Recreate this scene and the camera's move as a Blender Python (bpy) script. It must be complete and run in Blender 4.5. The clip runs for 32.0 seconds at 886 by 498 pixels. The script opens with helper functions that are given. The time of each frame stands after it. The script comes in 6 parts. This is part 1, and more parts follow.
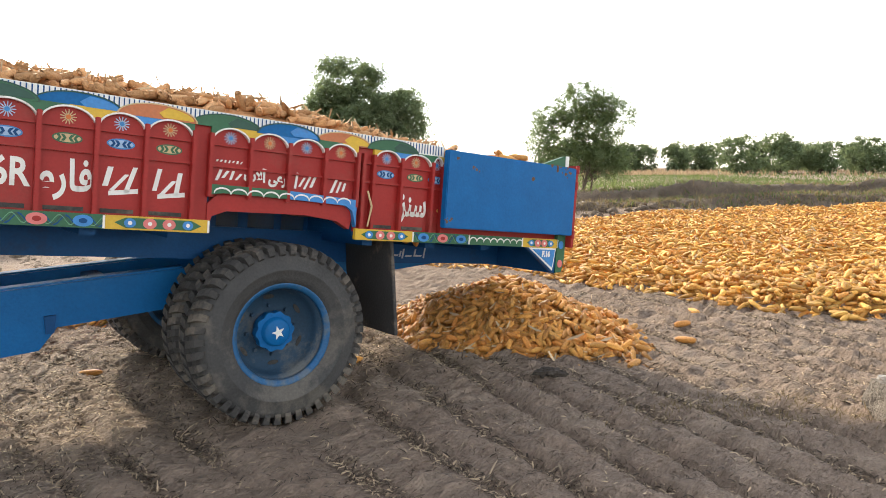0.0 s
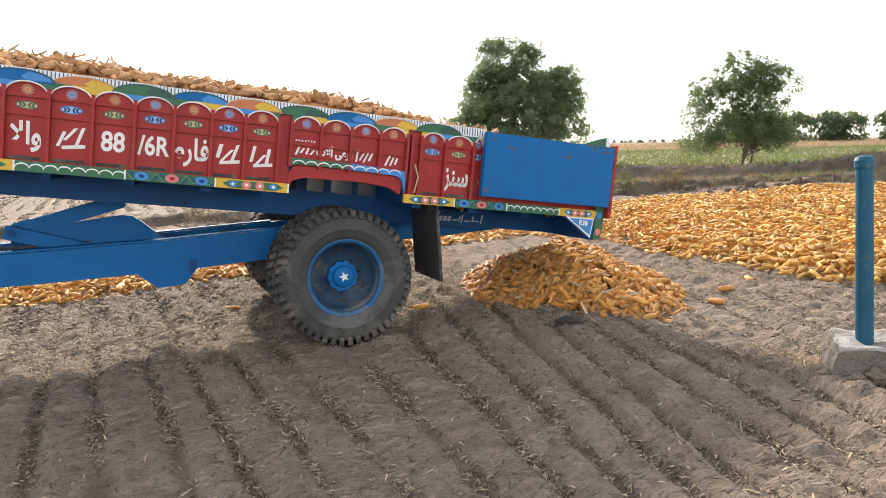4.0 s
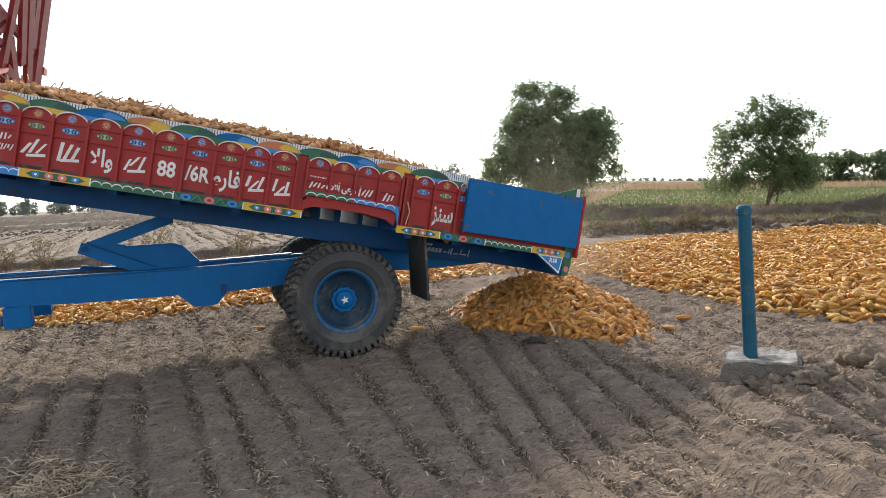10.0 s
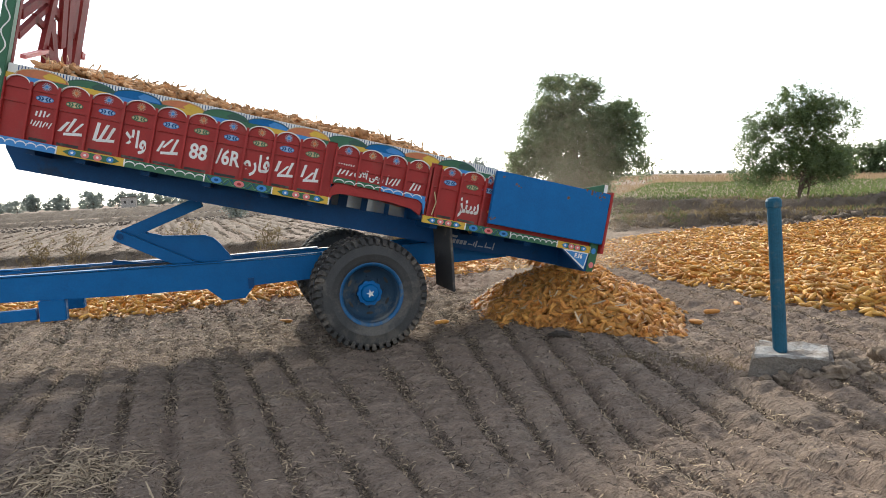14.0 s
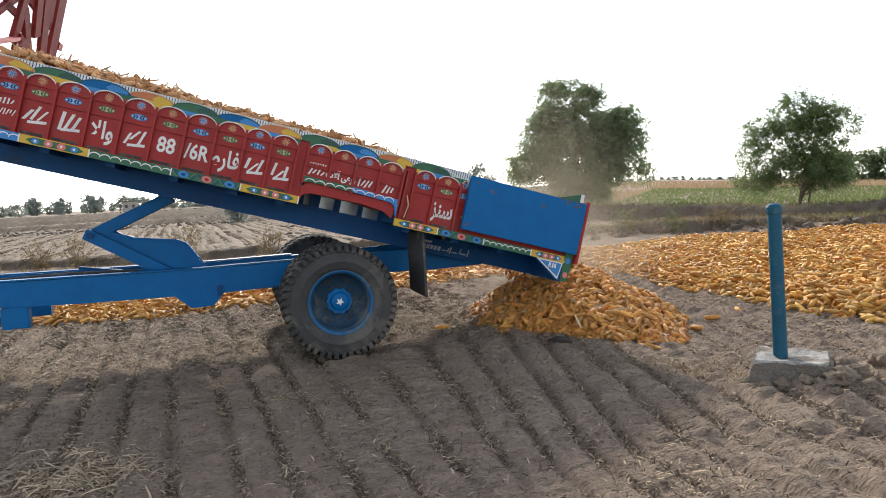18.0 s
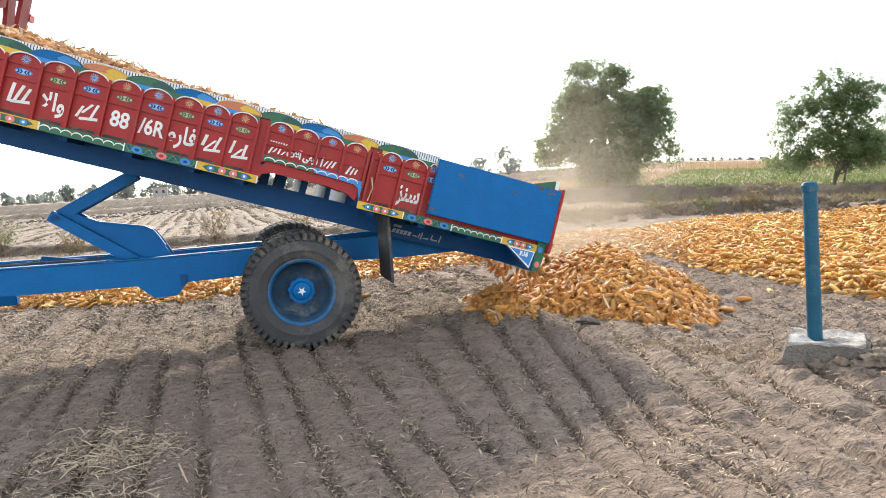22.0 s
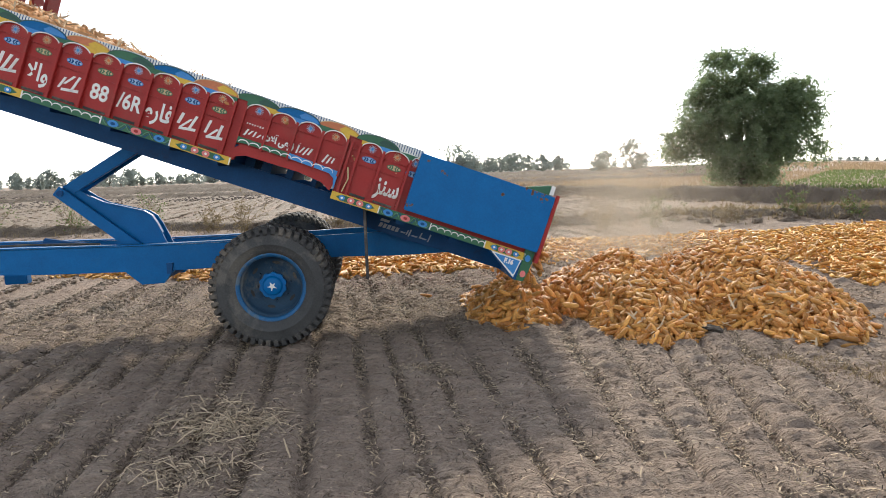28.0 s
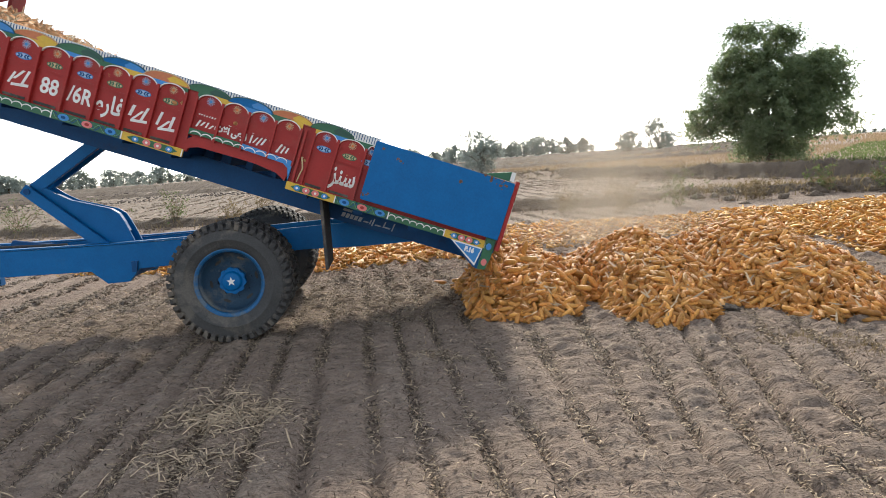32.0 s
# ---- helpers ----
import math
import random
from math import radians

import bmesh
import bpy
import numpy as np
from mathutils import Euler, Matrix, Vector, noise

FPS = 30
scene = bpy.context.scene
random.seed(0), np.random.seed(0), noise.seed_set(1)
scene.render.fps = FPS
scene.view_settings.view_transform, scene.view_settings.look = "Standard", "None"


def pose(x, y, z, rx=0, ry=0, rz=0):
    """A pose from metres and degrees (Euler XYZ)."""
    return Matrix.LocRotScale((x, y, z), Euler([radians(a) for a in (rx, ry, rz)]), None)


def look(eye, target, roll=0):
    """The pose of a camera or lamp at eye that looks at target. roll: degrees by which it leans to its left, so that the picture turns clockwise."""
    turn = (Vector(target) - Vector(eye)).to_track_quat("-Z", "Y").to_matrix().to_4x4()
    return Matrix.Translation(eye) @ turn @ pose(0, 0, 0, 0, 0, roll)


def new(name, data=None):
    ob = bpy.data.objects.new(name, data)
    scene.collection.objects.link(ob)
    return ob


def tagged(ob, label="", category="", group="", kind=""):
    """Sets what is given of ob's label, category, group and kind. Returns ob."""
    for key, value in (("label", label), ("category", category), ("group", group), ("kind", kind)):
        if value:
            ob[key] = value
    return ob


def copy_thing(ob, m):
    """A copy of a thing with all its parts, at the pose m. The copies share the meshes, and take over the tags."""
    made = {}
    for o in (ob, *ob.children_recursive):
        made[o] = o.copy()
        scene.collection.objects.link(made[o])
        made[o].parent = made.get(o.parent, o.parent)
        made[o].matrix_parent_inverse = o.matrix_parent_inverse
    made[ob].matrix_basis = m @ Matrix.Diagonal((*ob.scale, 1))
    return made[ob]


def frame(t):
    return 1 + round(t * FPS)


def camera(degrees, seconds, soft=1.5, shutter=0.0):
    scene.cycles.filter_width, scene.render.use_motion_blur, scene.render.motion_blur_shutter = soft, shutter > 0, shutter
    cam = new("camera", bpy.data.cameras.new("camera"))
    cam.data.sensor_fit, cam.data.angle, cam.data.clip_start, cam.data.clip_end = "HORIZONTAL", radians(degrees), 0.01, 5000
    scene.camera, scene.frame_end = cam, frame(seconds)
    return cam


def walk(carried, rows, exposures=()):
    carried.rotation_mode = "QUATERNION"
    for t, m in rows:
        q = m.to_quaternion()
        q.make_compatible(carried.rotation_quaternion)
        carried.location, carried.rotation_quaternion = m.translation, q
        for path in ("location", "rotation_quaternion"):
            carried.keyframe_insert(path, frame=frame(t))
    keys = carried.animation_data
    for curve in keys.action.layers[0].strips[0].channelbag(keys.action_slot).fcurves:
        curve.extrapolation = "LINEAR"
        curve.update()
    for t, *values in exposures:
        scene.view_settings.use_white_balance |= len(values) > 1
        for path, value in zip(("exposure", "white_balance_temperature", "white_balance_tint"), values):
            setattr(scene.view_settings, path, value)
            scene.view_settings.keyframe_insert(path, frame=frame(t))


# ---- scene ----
cam = camera(66.7, 32.0, 0.9)
PATH = [
    (0, (-0.091, 0.045, 1.41), (-0.079, 2.03, 1.164), -2.1),
    (0.5, (-0.066, 0.067, 1.4), (0.023, 2.046, 1.128), -2.4),
    (1, (-0.063, 0.09, 1.396), (0.047, 2.064, 1.094), -3.0),
    (1.5, (-0.077, 0.089, 1.403), (0.009, 2.065, 1.104), -2.6),
    (2, (-0.074, 0.064, 1.405), (-0.075, 2.041, 1.106), -2.6),
    (2.5, (0.068, -0.105, 1.412), (-0.003, 1.876, 1.149), -4.7),
    (3, (0.317, -0.352, 1.432), (0.161, 1.619, 1.126), -4.2),
    (3.5, (0.681, -0.554, 1.418), (0.309, 1.384, 1.095), -2.8),
    (4, (0.98, -0.825, 1.396), (0.474, 1.088, 1.107), -3.3),
    (4.5, (1.247, -1.003, 1.457), (0.558, 0.861, 1.227), -3.0),
    (6.5, (1.761, -1.474, 1.439), (0.992, 0.357, 1.205), -1.8),
    (7, (1.731, -1.529, 1.444), (1.05, 0.333, 1.185), -1.1),
    (7.5, (1.741, -1.563, 1.443), (1.121, 0.323, 1.204), -1.7),
    (8, (1.751, -1.597, 1.442), (1.188, 0.313, 1.261), -1.4),
    (8.5, (1.756, -1.613, 1.442), (1.207, 0.302, 1.265), -1.9),
    (9, (1.757, -1.617, 1.442), (1.195, 0.292, 1.239), -2.4),
    (9.5, (1.76, -1.626, 1.441), (1.153, 0.271, 1.258), -2.8),
    (10, (1.763, -1.636, 1.441), (1.129, 0.252, 1.268), -3.0),
    (10.5, (1.764, -1.638, 1.441), (1.123, 0.247, 1.253), -3.1),
    (11, (1.764, -1.638, 1.441), (1.118, 0.245, 1.249), -3.1),
    (11.5, (1.765, -1.643, 1.441), (1.107, 0.237, 1.257), -3.0),
    (12, (1.763, -1.637, 1.441), (1.096, 0.24, 1.269), -3.2),
    (12.5, (1.765, -1.645, 1.441), (1.079, 0.225, 1.257), -3.2),
    (13, (1.764, -1.641, 1.441), (1.082, 0.228, 1.238), -3.5),
    (13.5, (1.767, -1.653, 1.441), (1.053, 0.206, 1.257), -3.7),
    (14, (1.765, -1.646, 1.441), (1.061, 0.217, 1.254), -3.3),
    (14.5, (1.769, -1.637, 1.436), (1.094, 0.235, 1.24), -3.6),
    (16.5, (1.768, -1.644, 1.433), (1.102, 0.233, 1.25), -3.2),
    (17, (1.771, -1.656, 1.441), (1.088, 0.215, 1.269), -3.2),
    (17.5, (1.762, -1.652, 1.431), (1.08, 0.218, 1.237), -2.9),
    (18, (1.769, -1.652, 1.438), (1.063, 0.211, 1.267), -3.1),
    (18.5, (1.771, -1.658, 1.437), (1.058, 0.204, 1.284), -3.7),
    (19, (1.767, -1.653, 1.433), (1.045, 0.204, 1.267), -3.6),
    (19.5, (1.763, -1.66, 1.431), (1.02, 0.189, 1.26), -3.5),
    (20, (1.763, -1.655, 1.431), (1.016, 0.192, 1.253), -3.4),
    (20.5, (1.757, -1.646, 1.432), (1.01, 0.201, 1.25), -3.1),
    (21, (1.755, -1.646, 1.427), (1.0, 0.194, 1.221), -3.5),
    (21.5, (1.755, -1.643, 1.428), (0.982, 0.19, 1.219), -3.2),
    (22, (1.757, -1.637, 1.424), (0.979, 0.192, 1.208), -3.6),
    (22.5, (1.753, -1.653, 1.424), (0.945, 0.164, 1.21), -3.3),
    (23, (1.753, -1.652, 1.421), (0.941, 0.164, 1.21), -3.3),
    (23.5, (1.751, -1.645, 1.417), (0.944, 0.171, 1.194), -2.9),
    (24, (1.744, -1.657, 1.422), (0.916, 0.149, 1.196), -3.1),
    (24.5, (1.75, -1.658, 1.42), (0.876, 0.125, 1.184), -3.6),
    (25, (1.735, -1.665, 1.412), (0.818, 0.095, 1.162), -3.5),
    (25.5, (1.732, -1.667, 1.41), (0.79, 0.078, 1.146), -3.4),
    (26, (1.715, -1.68, 1.41), (0.741, 0.046, 1.143), -3.1),
    (26.5, (1.71, -1.687, 1.418), (0.679, 0.01, 1.179), -3.5),
    (28.5, (1.8, -1.463, 1.408), (0.706, 0.196, 1.184), -1.9),
    (29, (1.845, -1.412, 1.397), (0.745, 0.24, 1.151), -2.9),
    (29.5, (1.868, -1.393, 1.401), (0.807, 0.286, 1.162), -3.6),
    (30, (1.869, -1.383, 1.393), (0.79, 0.282, 1.14), -4.3),
    (30.5, (1.878, -1.387, 1.398), (0.821, 0.291, 1.141), -4.6),
    (31, (1.88, -1.381, 1.387), (0.809, 0.286, 1.118), -4.8),
    (31.5, (1.878, -1.4, 1.388), (0.778, 0.248, 1.119), -4.4),
    (32, (1.859, -1.402, 1.387), (0.709, 0.214, 1.129), -4.0),
]
walk(cam, [(t, look(eye, target, roll)) for t, eye, target, roll in PATH], exposures=[(0.0, 1.53, 6700, 9), (3.0, 1.57, 6700, 9), (4.0, 1.54, 6550, 9), (7.0, 1.30, 6300, 8), (8.0, 1.06, 6200, 8), (9.0, 0.93, 6200, 8), (10.0, 0.92, 6200, 8), (14.0, 0.93, 6200, 8), (18.0, 0.95, 6200, 8), (20.5, 0.97, 6200, 8), (21.3, 1.0, 6200, 8), (22.0, 1.65, 6200, 8), (22.7, 1.05, 6200, 8), (24.0, 1.05, 6200, 8), (26.0, 1.15, 6200, 8), (29.0, 1.09, 6200, 8), (32.0, 1.06, 6200, 8)])

# ---------------------------------------------------------------- light
SUN_AZ = (-0.508, 0.869)      # horizontal way towards the sun
SUN_EL = radians(28)
world = bpy.data.worlds.new("sky")
scene.world = world
world.use_nodes = True
wn = world.node_tree
sky = wn.nodes.new("ShaderNodeTexSky")
sky.sky_type = 'NISHITA'
sky.sun_disc = False
sky.sun_elevation = SUN_EL
sky.sun_rotation = math.atan2(SUN_AZ[0], SUN_AZ[1])
sky.air_density, sky.dust_density, sky.ozone_density = 1.0, 0.6, 1.0
pale = wn.nodes.new("ShaderNodeHueSaturation")      # thick summer haze
pale.inputs["Saturation"].default_value = 0.35
wn.links.new(sky.outputs[0], pale.inputs["Color"])
wn.links.new(pale.outputs[0], wn.nodes["Background"].inputs[0])
wn.nodes["Background"].inputs[1].default_value = 0.15
sun = new("sun", bpy.data.lights.new("sun", "SUN"))
sun.data.energy = 2.45
sun.data.angle = radians(5.0)
sun.data.color = (1.0, 0.89, 0.72)
d = Vector((SUN_AZ[0] * math.cos(SUN_EL), SUN_AZ[1] * math.cos(SUN_EL), math.sin(SUN_EL)))
sun.matrix_world = look(d * 30, (0, 0, 0))

# ---------------------------------------------------------------- materials


EACH = {True: ("ShaderNodeNewGeometry", "Random Per Island"), "object": ("ShaderNodeObjectInfo", "Random")}


def mat(name, col, rough=0.6, metal=0.0, var=0.12, scale=6.0, fine=70.0, bump=0.15, second=None, amount=0.0, patch=3.0, island=0.0, obj=0.0, rise=0.02, spec=0.5, each=False):
    """Paint, soil, leaf...: a base colour with two scales of variation, an optional second colour in patches, and fine relief."""
    m = bpy.data.materials.new(name)
    m.use_nodes = True
    n, l = m.node_tree.nodes, m.node_tree.links
    b = n["Principled BSDF"]
    b.inputs["Roughness"].default_value, b.inputs["Metallic"].default_value = rough, metal
    b.inputs["Specular IOR Level"].default_value = spec
    co = n.new("ShaderNodeTexCoord")
    big, small = n.new("ShaderNodeTexNoise"), n.new("ShaderNodeTexNoise")
    for node, s, det in ((big, scale, 4.0), (small, fine, 3.0)):
        node.inputs["Scale"].default_value, node.inputs["Detail"].default_value = s, det
        l.new(co.outputs["Object"], node.inputs["Vector"])
    add = n.new("ShaderNodeMath"); add.operation = 'ADD'
    l.new(big.outputs["Fac"], add.inputs[0]); l.new(small.outputs["Fac"], add.inputs[1])
    ramp = n.new("ShaderNodeMapRange")
    ramp.inputs["From Min"].default_value, ramp.inputs["From Max"].default_value = 0.6, 1.4
    ramp.inputs["To Min"].default_value, ramp.inputs["To Max"].default_value = 1 - var, 1 + var
    l.new(add.outputs[0], ramp.inputs["Value"])
    out = ramp.outputs["Result"]
    for spread, node in ((island, "ShaderNodeNewGeometry"), (obj, "ShaderNodeObjectInfo")):
        if spread:
            g = n.new(node)
            r = n.new("ShaderNodeMapRange")
            r.inputs["To Min"].default_value, r.inputs["To Max"].default_value = 1 - spread, 1 + spread
            l.new(g.outputs["Random Per Island" if node.endswith("Geometry") else "Random"], r.inputs["Value"])
            mu = n.new("ShaderNodeMath"); mu.operation = 'MULTIPLY'
            l.new(out, mu.inputs[0]); l.new(r.outputs["Result"], mu.inputs[1])
            out = mu.outputs[0]
    mix = n.new("ShaderNodeMix"); mix.data_type = 'RGBA'
    mix.inputs["A"].default_value = (*col, 1)
    mix.inputs["B"].default_value = (*(second or col), 1)
    mix.inputs["Factor"].default_value = 0
    if second and each:       # a shade between the two for every single piece
        gi = n.new(EACH[each][0])
        tw = n.new("ShaderNodeMath"); tw.operation = 'FRACT'
        ml = n.new("ShaderNodeMath"); ml.operation = 'MULTIPLY'
        ml.inputs[1].default_value = 17.31
        l.new(gi.outputs[EACH[each][1]], ml.inputs[0]); l.new(ml.outputs[0], tw.inputs[0]); l.new(tw.outputs[0], mix.inputs["Factor"])
    elif second:
        pn = n.new("ShaderNodeTexNoise")
        pn.inputs["Scale"].default_value, pn.inputs["Detail"].default_value, pn.inputs["Roughness"].default_value = patch, 8.0, 0.65
        l.new(co.outputs["Object"], pn.inputs["Vector"])
        pr = n.new("ShaderNodeMapRange")
        pr.inputs["From Min"].default_value, pr.inputs["From Max"].default_value = 0.68 - 0.36 * amount, 0.76 - 0.30 * amount
        l.new(pn.outputs["Fac"], pr.inputs["Value"]); l.new(pr.outputs["Result"], mix.inputs["Factor"])
    sc = n.new("ShaderNodeVectorMath"); sc.operation = 'SCALE'
    l.new(mix.outputs["Result"], sc.inputs[0]); l.new(out, sc.inputs["Scale"])
    l.new(sc.outputs[0], b.inputs["Base Color"])
    if bump:
        bp = n.new("ShaderNodeBump")
        bp.inputs["Strength"].default_value, bp.inputs["Distance"].default_value = bump, rise
        l.new(add.outputs[0], bp.inputs["Height"]); l.new(bp.outputs[0], b.inputs["Normal"])
    return m


def leafy(m, col):
    n, l = m.node_tree.nodes, m.node_tree.links
    t, mx = n.new("ShaderNodeBsdfTranslucent"), n.new("ShaderNodeMixShader")
    t.inputs["Color"].default_value = (*col, 1)
    mx.inputs["Fac"].default_value = 0.48
    l.new(n["Principled BSDF"].outputs[0], mx.inputs[1]); l.new(t.outputs[0], mx.inputs[2])
    l.new(mx.outputs[0], n["Material Output"].inputs["Surface"])
    return m


DUST = (0.30, 0.25, 0.19)
BLUE = mat("blue_paint", (0.001, 0.108, 0.31), 0.5, var=0.16, second=(0.008, 0.112, 0.28), amount=0.22, patch=2.2, bump=0.05, spec=0.22)
# navy trim paint; on steel under the bed, BLUE with shade put into it
NAVYSHADE = mat("navy_and_shaded_blue_paint", (0.0015, 0.056, 0.175), 0.55, var=0.16, spec=0.25, second=(0.012, 0.040, 0.095), amount=0.3, patch=2.0, bump=0.05)
RED = mat("red_paint", (0.315, 0.021, 0.018), 0.5, var=0.14, spec=0.3, second=(0.27, 0.032, 0.026), amount=0.35, patch=3.0, bump=0.05)
# dull lattice red, with the shade of its backlit side in the colour
SHADERED = mat("dull_shaded_red_paint", (0.17, 0.017, 0.016), 0.65, var=0.2, spec=0.2, second=(0.12, 0.022, 0.02), amount=0.4, patch=4.0, bump=0.1)
DISH = mat("dusty_blue_steel", (0.014, 0.045, 0.085), 0.7, var=0.25, second=(0.10, 0.105, 0.105), amount=0.45, patch=3.0, bump=0.1)
WHITE = mat("white_paint", (0.72, 0.70, 0.66), 0.5, var=0.08, second=(0.55, 0.50, 0.44), amount=0.3, bump=0.03)
GREEN = mat("green_paint", (0.018, 0.105, 0.045), 0.5, var=0.15, bump=0.03)
YELLOW = mat("yellow_paint", (0.58, 0.36, 0.025), 0.5, var=0.16, bump=0.03)
ORANGE = mat("orange_paint", (0.62, 0.14, 0.02), 0.45, var=0.1, bump=0.03)
SKYBLUE = mat("light_blue_paint", (0.03, 0.20, 0.50), 0.5, var=0.16, second=(0.05, 0.15, 0.34), amount=0.3, bump=0.03)
PALEGREEN = mat("pale_green_paint", (0.10, 0.26, 0.14), 0.5, var=0.15, bump=0.03)
DEEPGREEN = mat("deep_green_paint", (0.010, 0.060, 0.040), 0.5, var=0.18, bump=0.03)
TERRACOTTA = mat("terracotta_paint", (0.46, 0.135, 0.045), 0.5, var=0.2, second=(0.36, 0.12, 0.05), amount=0.4, bump=0.03)
PINK = mat("pink_paint", (0.62, 0.16, 0.15), 0.5, var=0.1, bump=0.03)
PALEBLUE = mat("pale_blue_paint", (0.30, 0.44, 0.62), 0.5, var=0.12, bump=0.03)
BUFF = mat("buff_paint", (0.52, 0.38, 0.20), 0.5, var=0.12, bump=0.03)
RUST = mat("rust", (0.14, 0.07, 0.035), 0.85, var=0.3, bump=0.3)
STEEL = mat("dull_steel", (0.25, 0.25, 0.25), 0.5, 0.7, var=0.2, bump=0.1)
RUBBER = mat("tyre_rubber", (0.044, 0.041, 0.039), 0.9, var=0.3, second=(0.12, 0.10, 0.08), amount=0.5, patch=5.0, bump=0.3)
SIDEWALL = mat("tyre_sidewall", (0.050, 0.048, 0.047), 0.85, var=0.3, second=(0.105, 0.093, 0.080), amount=0.5, patch=4.0, bump=0.15)
FLAP = mat("flap_rubber", (0.045, 0.042, 0.042), 0.8, var=0.2, second=(0.15, 0.12, 0.09), amount=0.3, bump=0.2)
SOIL = mat("dry_soil", (0.318, 0.230, 0.169), 0.95, var=0.20, scale=6.0, fine=60.0, bump=0.4, second=(0.370, 0.277, 0.206), amount=0.45, patch=1.6, rise=0.014)


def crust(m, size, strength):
    """Adds crusty lumps to a soil, with shade painted into the pits between them."""
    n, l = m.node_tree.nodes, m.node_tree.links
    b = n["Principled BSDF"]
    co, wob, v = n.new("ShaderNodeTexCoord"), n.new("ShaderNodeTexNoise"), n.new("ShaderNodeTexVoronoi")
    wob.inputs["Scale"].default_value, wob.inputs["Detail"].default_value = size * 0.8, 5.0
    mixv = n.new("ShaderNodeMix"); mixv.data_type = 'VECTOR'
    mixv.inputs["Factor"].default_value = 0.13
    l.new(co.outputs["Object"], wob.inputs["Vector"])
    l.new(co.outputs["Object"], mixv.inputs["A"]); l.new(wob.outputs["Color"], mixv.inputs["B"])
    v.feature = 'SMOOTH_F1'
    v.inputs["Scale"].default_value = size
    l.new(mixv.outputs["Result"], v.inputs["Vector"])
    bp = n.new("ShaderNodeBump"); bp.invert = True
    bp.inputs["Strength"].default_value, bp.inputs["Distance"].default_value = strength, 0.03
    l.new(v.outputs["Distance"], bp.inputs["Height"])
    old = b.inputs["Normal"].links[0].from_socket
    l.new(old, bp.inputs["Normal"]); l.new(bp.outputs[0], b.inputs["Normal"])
    # crevice shade as colour: darker the deeper the pit
    pit_shade = n.new("ShaderNodeMapRange")
    pit_shade.inputs["From Min"].default_value, pit_shade.inputs["From Max"].default_value = 0.25, 0.75
    pit_shade.inputs["To Min"].default_value, pit_shade.inputs["To Max"].default_value = 1.02, 0.95
    l.new(v.outputs["Distance"], pit_shade.inputs["Value"])
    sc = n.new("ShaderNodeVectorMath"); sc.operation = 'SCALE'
    l.new(b.inputs["Base Color"].links[0].from_socket, sc.inputs[0]); l.new(pit_shade.outputs["Result"], sc.inputs["Scale"])
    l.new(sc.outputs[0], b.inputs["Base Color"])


def crumbs(m, along, across, strength, depth):
    """Adds cracked crumbs, stretched across the furrows, to a soil, with crack shade in its colour."""
    n, l = m.node_tree.nodes, m.node_tree.links
    b = n["Principled BSDF"]
    co, comb, ns = n.new("ShaderNodeTexCoord"), n.new("ShaderNodeCombineXYZ"), n.new("ShaderNodeTexNoise")
    for k, (way, size) in enumerate((((0.67, -0.742, 0), along), ((0.742, 0.67, 0), across))):
        dot = n.new("ShaderNodeVectorMath"); dot.operation = 'DOT_PRODUCT'
        dot.inputs[1].default_value = [c * size for c in way]
        l.new(co.outputs["Object"], dot.inputs[0]); l.new(dot.outputs["Value"], comb.inputs[k])
    ns.inputs["Scale"].default_value, ns.inputs["Detail"].default_value, ns.inputs["Roughness"].default_value = 1.0, 5.0, 0.60
    ns.inputs["Distortion"].default_value = 0.2
    l.new(comb.outputs[0], ns.inputs["Vector"])
    step = n.new("ShaderNodeMapRange")
    step.inputs["From Min"].default_value, step.inputs["From Max"].default_value = 0.32, 0.64
    l.new(ns.outputs["Fac"], step.inputs["Value"])
    bp = n.new("ShaderNodeBump")
    bp.inputs["Strength"].default_value, bp.inputs["Distance"].default_value = strength, depth
    l.new(step.outputs["Result"], bp.inputs["Height"])
    l.new(b.inputs["Normal"].links[0].from_socket, bp.inputs["Normal"]); l.new(bp.outputs[0], b.inputs["Normal"])
    # the low cracks are darkened in colour, as shade would do
    pit_shade = n.new("ShaderNodeMapRange")
    pit_shade.inputs["To Min"].default_value, pit_shade.inputs["To Max"].default_value = 0.85, 1.05
    l.new(step.outputs["Result"], pit_shade.inputs["Value"])
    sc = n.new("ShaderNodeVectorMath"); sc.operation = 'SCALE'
    l.new(b.inputs["Base Color"].links[0].from_socket, sc.inputs[0]); l.new(pit_shade.outputs["Result"], sc.inputs["Scale"])
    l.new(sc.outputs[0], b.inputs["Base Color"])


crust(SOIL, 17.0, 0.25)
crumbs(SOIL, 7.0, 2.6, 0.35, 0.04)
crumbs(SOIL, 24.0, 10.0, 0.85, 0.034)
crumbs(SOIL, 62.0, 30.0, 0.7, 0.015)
CLOD = mat("clod", (0.205, 0.155, 0.112), 0.95, var=0.22, scale=9, fine=60, bump=0.8)
BANKSOIL = mat("bank_soil", (0.150, 0.112, 0.080), 0.95, var=0.35, scale=3, fine=30, bump=1.0, second=(0.20, 0.155, 0.11), amount=0.35, patch=0.8, rise=0.08)
DARKLUMP = mat("rotten_stalks", (0.055, 0.042, 0.032), 0.95, var=0.4, scale=12, fine=50, bump=1.0)
LITTER = mat("leaf_litter", (0.085, 0.058, 0.038), 0.85, var=0.2, island=0.5, bump=0.1)
STRAW = mat("straw", (0.41, 0.305, 0.195), 0.8, var=0.2, island=0.5, bump=0.1)
